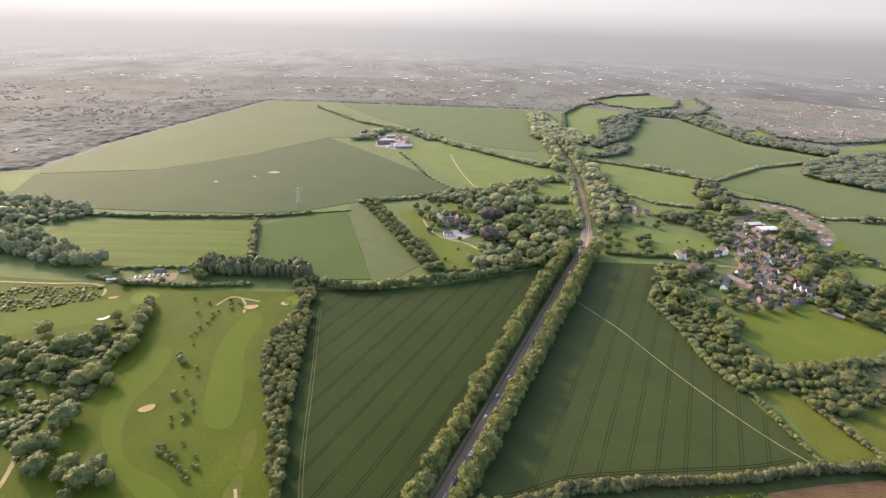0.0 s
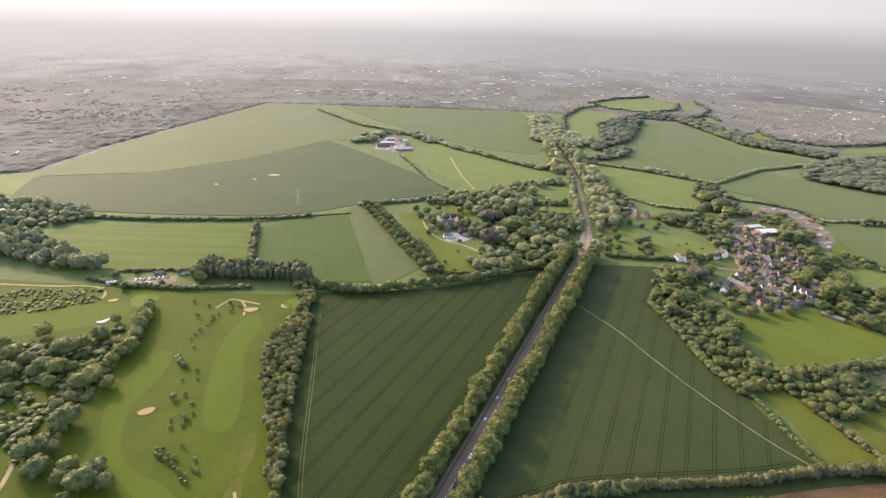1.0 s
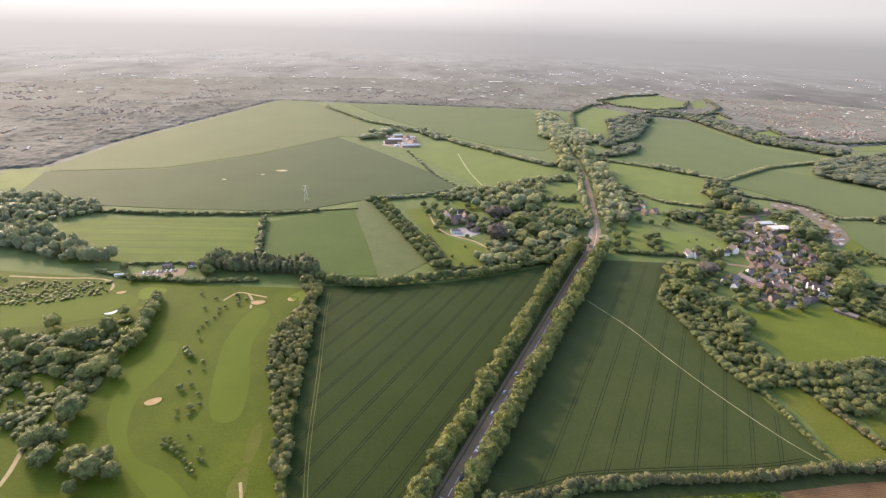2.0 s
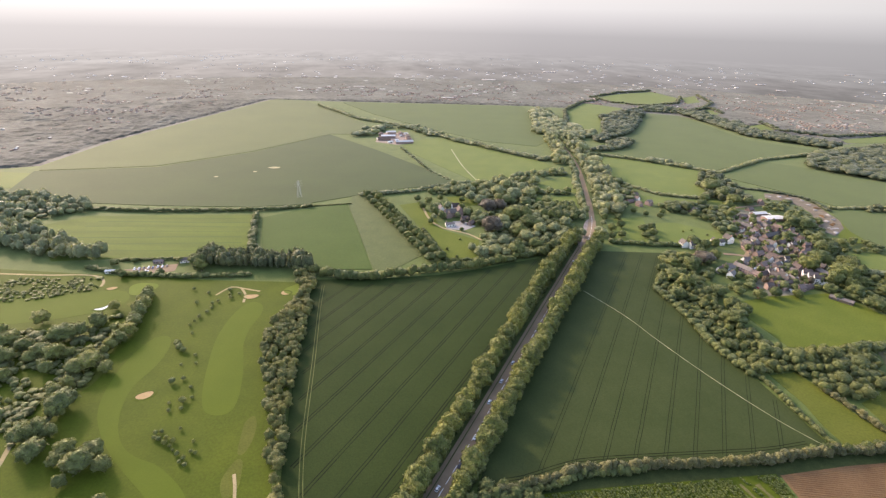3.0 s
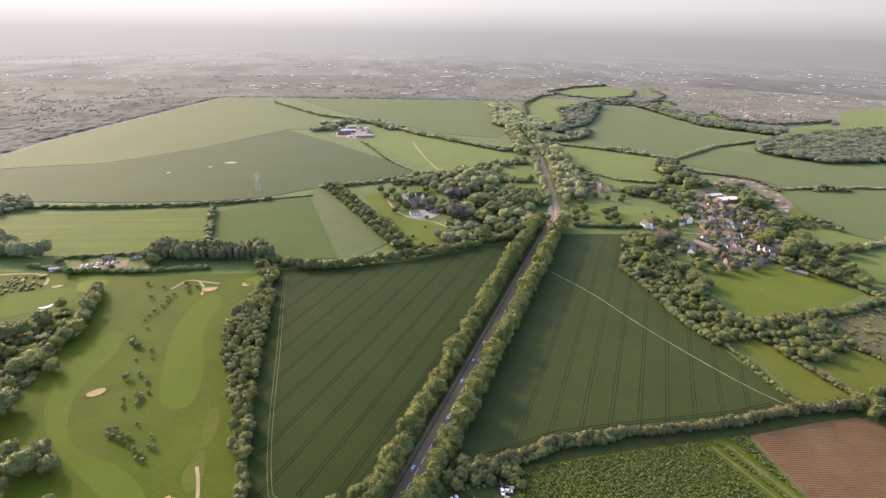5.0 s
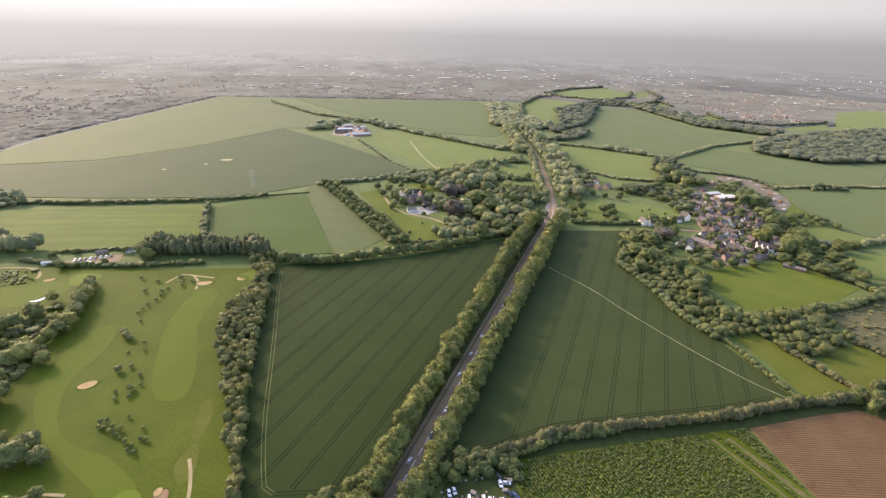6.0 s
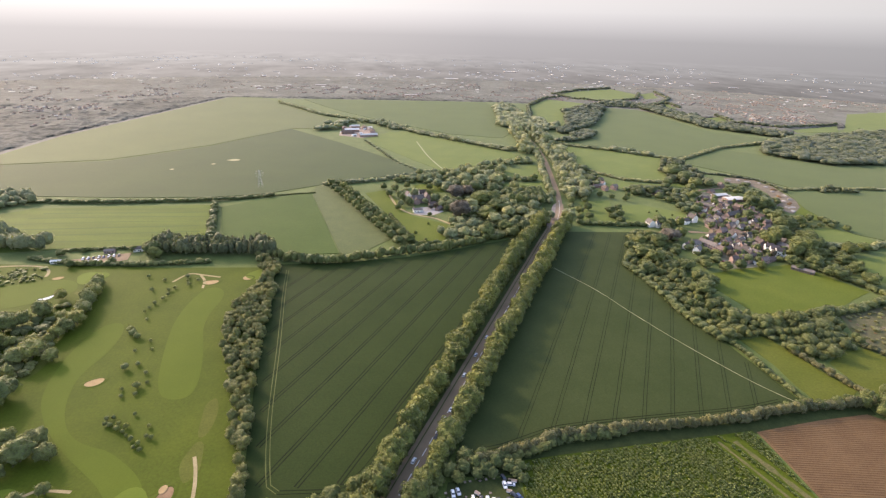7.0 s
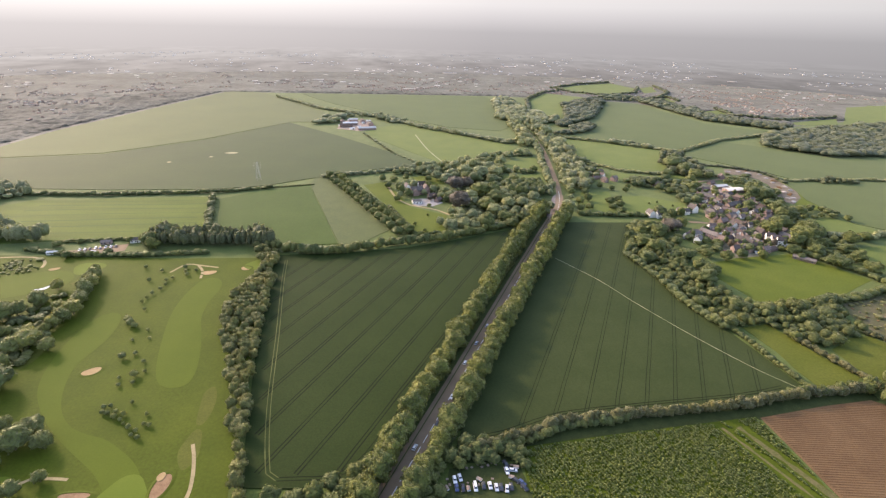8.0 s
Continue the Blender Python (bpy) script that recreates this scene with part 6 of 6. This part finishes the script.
def far_houses(name, label, places, mats):
    """Many small gabled buildings as one mesh; places: x, y, length, depth, eaves, ridge, turn, roof, pale walls or not."""
    wv = np.array([(-1, -1, 0), (1, -1, 0), (1, 1, 0), (-1, 1, 0), (-1, -1, 1), (1, -1, 1), (1, 1, 1), (-1, 1, 1), (-1, 0, 2), (1, 0, 2)], float)
    wf = np.array([(0, 1, 5), (0, 5, 4), (2, 3, 7), (2, 7, 6), (1, 2, 6), (1, 6, 5), (6, 9, 5), (3, 0, 4), (3, 4, 7), (4, 8, 7)])
    rv = np.array([(-1.06, -1.12, 0.95), (1.06, -1.12, 0.95), (1.06, 1.12, 0.95), (-1.06, 1.12, 0.95), (-1.06, 0, 2.05), (1.06, 0, 2.05)])
    rf = np.array([(0, 1, 5), (0, 5, 4), (2, 3, 4), (2, 4, 5), (1, 2, 5), (3, 0, 4)])
    V, F, I, base = [], [], [], 0
    for x, y, a, b, e, r, turn, roof, pale in places:
        c, s = math.cos(radians(turn)), math.sin(radians(turn))
        for v, f, mat in ((wv, wf, 1 if pale else 0), (rv, rf, roof)):
            z = np.where(v[:, 2] <= 1.0, v[:, 2] * e, e + (v[:, 2] - 1) * (r - e))
            p, q = v[:, 0] * a / 2, v[:, 1] * b / 2
            V.append(np.stack([x + p * c - q * s, y + p * s + q * c, z], 1))
            F.append(f + base)
            I += [mat] * len(f)
            base += len(v)
    return tagged(new(name, mesh_of(name, np.concatenate(V), np.concatenate(F), mats, I)), label, "houses", "town", "stuff")


# Far walls and roofs: the low contrast of haze is put into their colours.
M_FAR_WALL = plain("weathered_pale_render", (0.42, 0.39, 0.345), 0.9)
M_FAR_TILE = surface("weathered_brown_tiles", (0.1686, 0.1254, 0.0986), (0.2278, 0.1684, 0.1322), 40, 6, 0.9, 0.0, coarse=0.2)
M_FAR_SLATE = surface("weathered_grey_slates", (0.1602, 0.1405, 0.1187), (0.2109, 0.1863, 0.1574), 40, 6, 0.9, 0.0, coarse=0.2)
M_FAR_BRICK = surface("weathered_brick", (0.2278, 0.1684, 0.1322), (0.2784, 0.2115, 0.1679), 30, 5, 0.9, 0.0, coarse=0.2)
def open_town(x, y):
    """Whether the place lies in the town, on the seen side, and off the far pastures."""
    return abs(x) < 1.05 * y + 160 and inside(x, y, TOWN) and not any(inside(x, y, q) for q in FAR_PASTURES)


def canopy(x0, x1, y0, y1, cell, near, far, trees):
    """Tree tops and gardens of the town, grown together into one uneven surface; trees: the height of single crowns in it."""
    nx, ny = int((x1 - x0) / cell) + 1, int((y1 - y0) / cell) + 1
    V, F, seen = [], [], {}

    def vert(i, j):
        if (i, j) not in seen:
            x, y = x0 + (i + tr.uniform(-0.3, 0.3)) * cell, y0 + (j + tr.uniform(-0.3, 0.3)) * cell
            z = 1.2 + 1.2 * noise.noise((x / 20, y / 20, 3)) + 0.9 * noise.noise((x / 90, y / 90, 5)) + tr.uniform(-0.3, 0.3)
            if trees:
                d = noise.voronoi((x / 13, y / 13, 0.0))[0][0]
                thick = min(1.0, max(0.0, 0.45 - 1.6 * noise.noise((x / 75, y / 75, 9)) + 0.7 * noise.noise((x / 28, y / 28, 14))))
                if edge_gap(x, y, TOWN) < 70 + 50 * noise.noise((x / 60, y / 60, 4)):
                    thick = max(thick, 0.85)
                z = 0.4 * z + trees * thick * max(0.0, 1.0 - 1.7 * d * d)
            seen[i, j] = len(V)
            V.append((x, y, max(z, 0.1)))
        return seen[i, j]

    for j in range(ny):
        for i in range(nx):
            x, y = x0 + (i + 0.5) * cell, y0 + (j + 0.5) * cell
            if near <= math.hypot(x, y) < far and open_town(x, y):
                a, b, c, d = vert(i, j), vert(i + 1, j), vert(i + 1, j + 1), vert(i, j + 1)
                F += [(a, b, c), (a, c, d)]
    uses = np.bincount(np.array(F).ravel(), minlength=len(V))
    V = [(x, y, z if k > 4 else 0.14) for (x, y, z), k in zip(V, uses)]
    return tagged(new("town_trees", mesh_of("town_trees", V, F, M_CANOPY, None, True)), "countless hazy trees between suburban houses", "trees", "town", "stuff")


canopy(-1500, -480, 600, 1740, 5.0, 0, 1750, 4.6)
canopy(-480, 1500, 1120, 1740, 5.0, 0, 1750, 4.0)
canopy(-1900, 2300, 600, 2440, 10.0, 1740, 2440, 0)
# street by street: districts that each lie their own way, with rows of houses, garden trees and small woods
homes = []
CELL = 230.0
for j in range(2, 14):
    for i in range(-14, 15):
        cx, cy = (i + 0.5 + tr.uniform(-0.2, 0.2)) * CELL, (j + 0.5 + tr.uniform(-0.2, 0.2)) * CELL
        if abs(cx) > 1.05 * cy + 300 or math.hypot(cx, cy) > 2480:
            continue
        turn = tr.uniform(-50, 50)
        c, n = math.cos(radians(turn)), math.sin(radians(turn))
        east = cx > 500
        built = tr.random() < (0.85 if east else 0.62)
        pale = tr.uniform(0.08, 0.35)
        away = math.hypot(cx, cy)
        far = away > 2350
        thin = min(1.0, max(0.0, (2500 - away) / 600))
        half = CELL * 0.56
        u = -half
        while u < half:
            v, keep = -half, tr.random() < (0.85 if built else 0.0)
            while v < half:
                x, y = cx + u * c - v * n, cy + u * n + v * c
                if keep and tr.random() < 0.6 * thin and noise.noise((x / 75, y / 75, 9)) > (-0.12 if east else 0.08) and open_town(x, y) and edge_gap(x, y, TOWN) > 55 + 45 * (x < -400):
                    long = tr.choice((5, 6, 6, 7, 9)) * (1.0 if not far else 1.2)
                    homes.append((x + tr.uniform(-2, 2), y + tr.uniform(-2, 2), long, tr.uniform(4.5, 6.0), 2.4, 3.6, turn + tr.choice((90, 90, 90, 0)) + tr.uniform(-6, 6), 4 if tr.random() < 0.06 else tr.choice((2, 2, 3)), tr.random() < pale))
                v += tr.uniform(9, 13) * (1.0 if not far else 1.5)
            u += tr.uniform(18, 25) * (1.0 if not far else 1.3)
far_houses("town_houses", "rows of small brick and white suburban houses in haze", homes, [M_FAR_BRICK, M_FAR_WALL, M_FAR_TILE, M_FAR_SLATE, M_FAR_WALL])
# pale roofs that fade towards the horizon
sheds = []
for x, y in scatter([(-4000, 1700), (4000, 1700), (4000, 4200), (-4000, 4200)], 60, tr, keep=lambda x, y: abs(x) < 0.95 * y + 100 and 1900 < math.hypot(x, y) < 4000 and noise.noise((x / 260, y / 260, 11)) > 0.14 and open_town(x, y)):
    sheds.append((x, y, tr.uniform(7, 22), tr.uniform(7, 12), 1.4, 2.0, tr.uniform(-30, 30), tr.choice((3, 4, 4)), True))
far_houses("town_sheds", "scattered low pale-roofed buildings in the haze", sheds, [M_FAR_WALL, M_FAR_WALL, M_FAR_BRICK, M_CONCRETE, M_SHEET])
for x, y, a, b, h, t in ((205, 2420, 60, 26, 7, 5), (560, 2900, 70, 30, 7, 0), (1010, 2337, 30, 12, 6, 20), (1220, 2291, 26, 10, 6, -20), (1450, 2489, 44, 14, 6, 5), (1395, 2240, 36, 10, 6, -25), (1592, 1969, 22, 9, 5, -10), (1246, 1533, 16, 9, 5, 0), (2352, 3182, 50, 18, 7, 10), (864, 1754, 16, 8, 5, 30), (-500, 2900, 60, 26, 7, 5), (-310, 2050, 40, 18, 6, 10), (20, 1790, 40, 14, 6, 5)):
    house("warehouse", "long low pale-roofed warehouse in the far town", "warehouse", "town warehouses", a, b, h * 0.4, h * 0.4 + 0.8, M_FAR_BRICK, M_FAR_WALL, 3, 1, 0, at=pose(x, y, 0.3, 0, 0, t))

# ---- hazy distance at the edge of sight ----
# Haze is painted brighter on the sun's side.
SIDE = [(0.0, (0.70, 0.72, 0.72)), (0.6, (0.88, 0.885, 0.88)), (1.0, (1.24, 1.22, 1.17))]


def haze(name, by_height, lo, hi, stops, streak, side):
    """Backdrop with haze painted as emission by height or distance, brighter towards the sun."""
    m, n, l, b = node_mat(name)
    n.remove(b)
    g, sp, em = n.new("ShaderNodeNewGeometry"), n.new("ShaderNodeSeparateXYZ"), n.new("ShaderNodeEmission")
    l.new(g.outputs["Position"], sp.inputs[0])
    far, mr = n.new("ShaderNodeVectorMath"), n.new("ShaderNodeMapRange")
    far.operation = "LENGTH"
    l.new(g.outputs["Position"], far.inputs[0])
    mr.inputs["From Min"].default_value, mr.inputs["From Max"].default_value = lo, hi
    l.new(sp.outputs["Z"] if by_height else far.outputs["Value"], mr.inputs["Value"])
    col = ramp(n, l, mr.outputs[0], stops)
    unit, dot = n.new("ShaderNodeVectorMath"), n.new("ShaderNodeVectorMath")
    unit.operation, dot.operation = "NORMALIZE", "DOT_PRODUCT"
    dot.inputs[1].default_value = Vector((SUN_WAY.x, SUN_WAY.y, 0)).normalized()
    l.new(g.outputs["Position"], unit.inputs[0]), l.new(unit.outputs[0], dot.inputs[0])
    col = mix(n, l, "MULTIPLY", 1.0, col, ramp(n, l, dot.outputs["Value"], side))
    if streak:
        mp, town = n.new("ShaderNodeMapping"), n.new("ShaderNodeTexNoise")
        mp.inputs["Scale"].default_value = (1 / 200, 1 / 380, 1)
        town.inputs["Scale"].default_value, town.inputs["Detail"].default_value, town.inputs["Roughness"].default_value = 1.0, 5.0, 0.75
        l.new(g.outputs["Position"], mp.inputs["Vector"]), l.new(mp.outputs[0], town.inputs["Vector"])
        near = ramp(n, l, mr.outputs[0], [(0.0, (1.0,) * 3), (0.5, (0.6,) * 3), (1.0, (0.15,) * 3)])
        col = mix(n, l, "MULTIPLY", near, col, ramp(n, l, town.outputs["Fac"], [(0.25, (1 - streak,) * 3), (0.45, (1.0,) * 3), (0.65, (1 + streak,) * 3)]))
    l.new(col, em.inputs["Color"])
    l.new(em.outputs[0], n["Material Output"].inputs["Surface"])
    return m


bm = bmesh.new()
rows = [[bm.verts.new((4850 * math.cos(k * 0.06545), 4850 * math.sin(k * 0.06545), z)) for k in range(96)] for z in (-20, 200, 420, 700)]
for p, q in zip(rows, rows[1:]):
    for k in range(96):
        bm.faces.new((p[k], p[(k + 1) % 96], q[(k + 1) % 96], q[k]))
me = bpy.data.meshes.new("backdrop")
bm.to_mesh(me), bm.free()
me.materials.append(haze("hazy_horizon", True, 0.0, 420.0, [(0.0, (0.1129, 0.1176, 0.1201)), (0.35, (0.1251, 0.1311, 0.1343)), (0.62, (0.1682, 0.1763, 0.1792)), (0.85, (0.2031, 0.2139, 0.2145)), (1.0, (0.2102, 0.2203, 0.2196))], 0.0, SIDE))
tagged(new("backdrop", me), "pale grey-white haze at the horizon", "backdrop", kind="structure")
# Land beyond the town: haze put into its glow, paler with distance.
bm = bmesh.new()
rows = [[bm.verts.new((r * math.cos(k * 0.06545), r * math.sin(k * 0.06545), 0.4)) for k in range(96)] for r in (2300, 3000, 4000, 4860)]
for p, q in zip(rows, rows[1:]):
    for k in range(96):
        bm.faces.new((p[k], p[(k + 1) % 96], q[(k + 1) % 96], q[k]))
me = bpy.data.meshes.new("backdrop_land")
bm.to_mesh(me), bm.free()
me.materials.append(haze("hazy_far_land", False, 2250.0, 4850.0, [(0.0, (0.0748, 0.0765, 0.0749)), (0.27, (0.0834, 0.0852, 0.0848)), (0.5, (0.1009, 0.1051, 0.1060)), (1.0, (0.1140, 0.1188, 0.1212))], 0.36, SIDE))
tagged(new("backdrop_land", me), "far flat land with pale haze painted as glow", "backdrop", kind="structure")
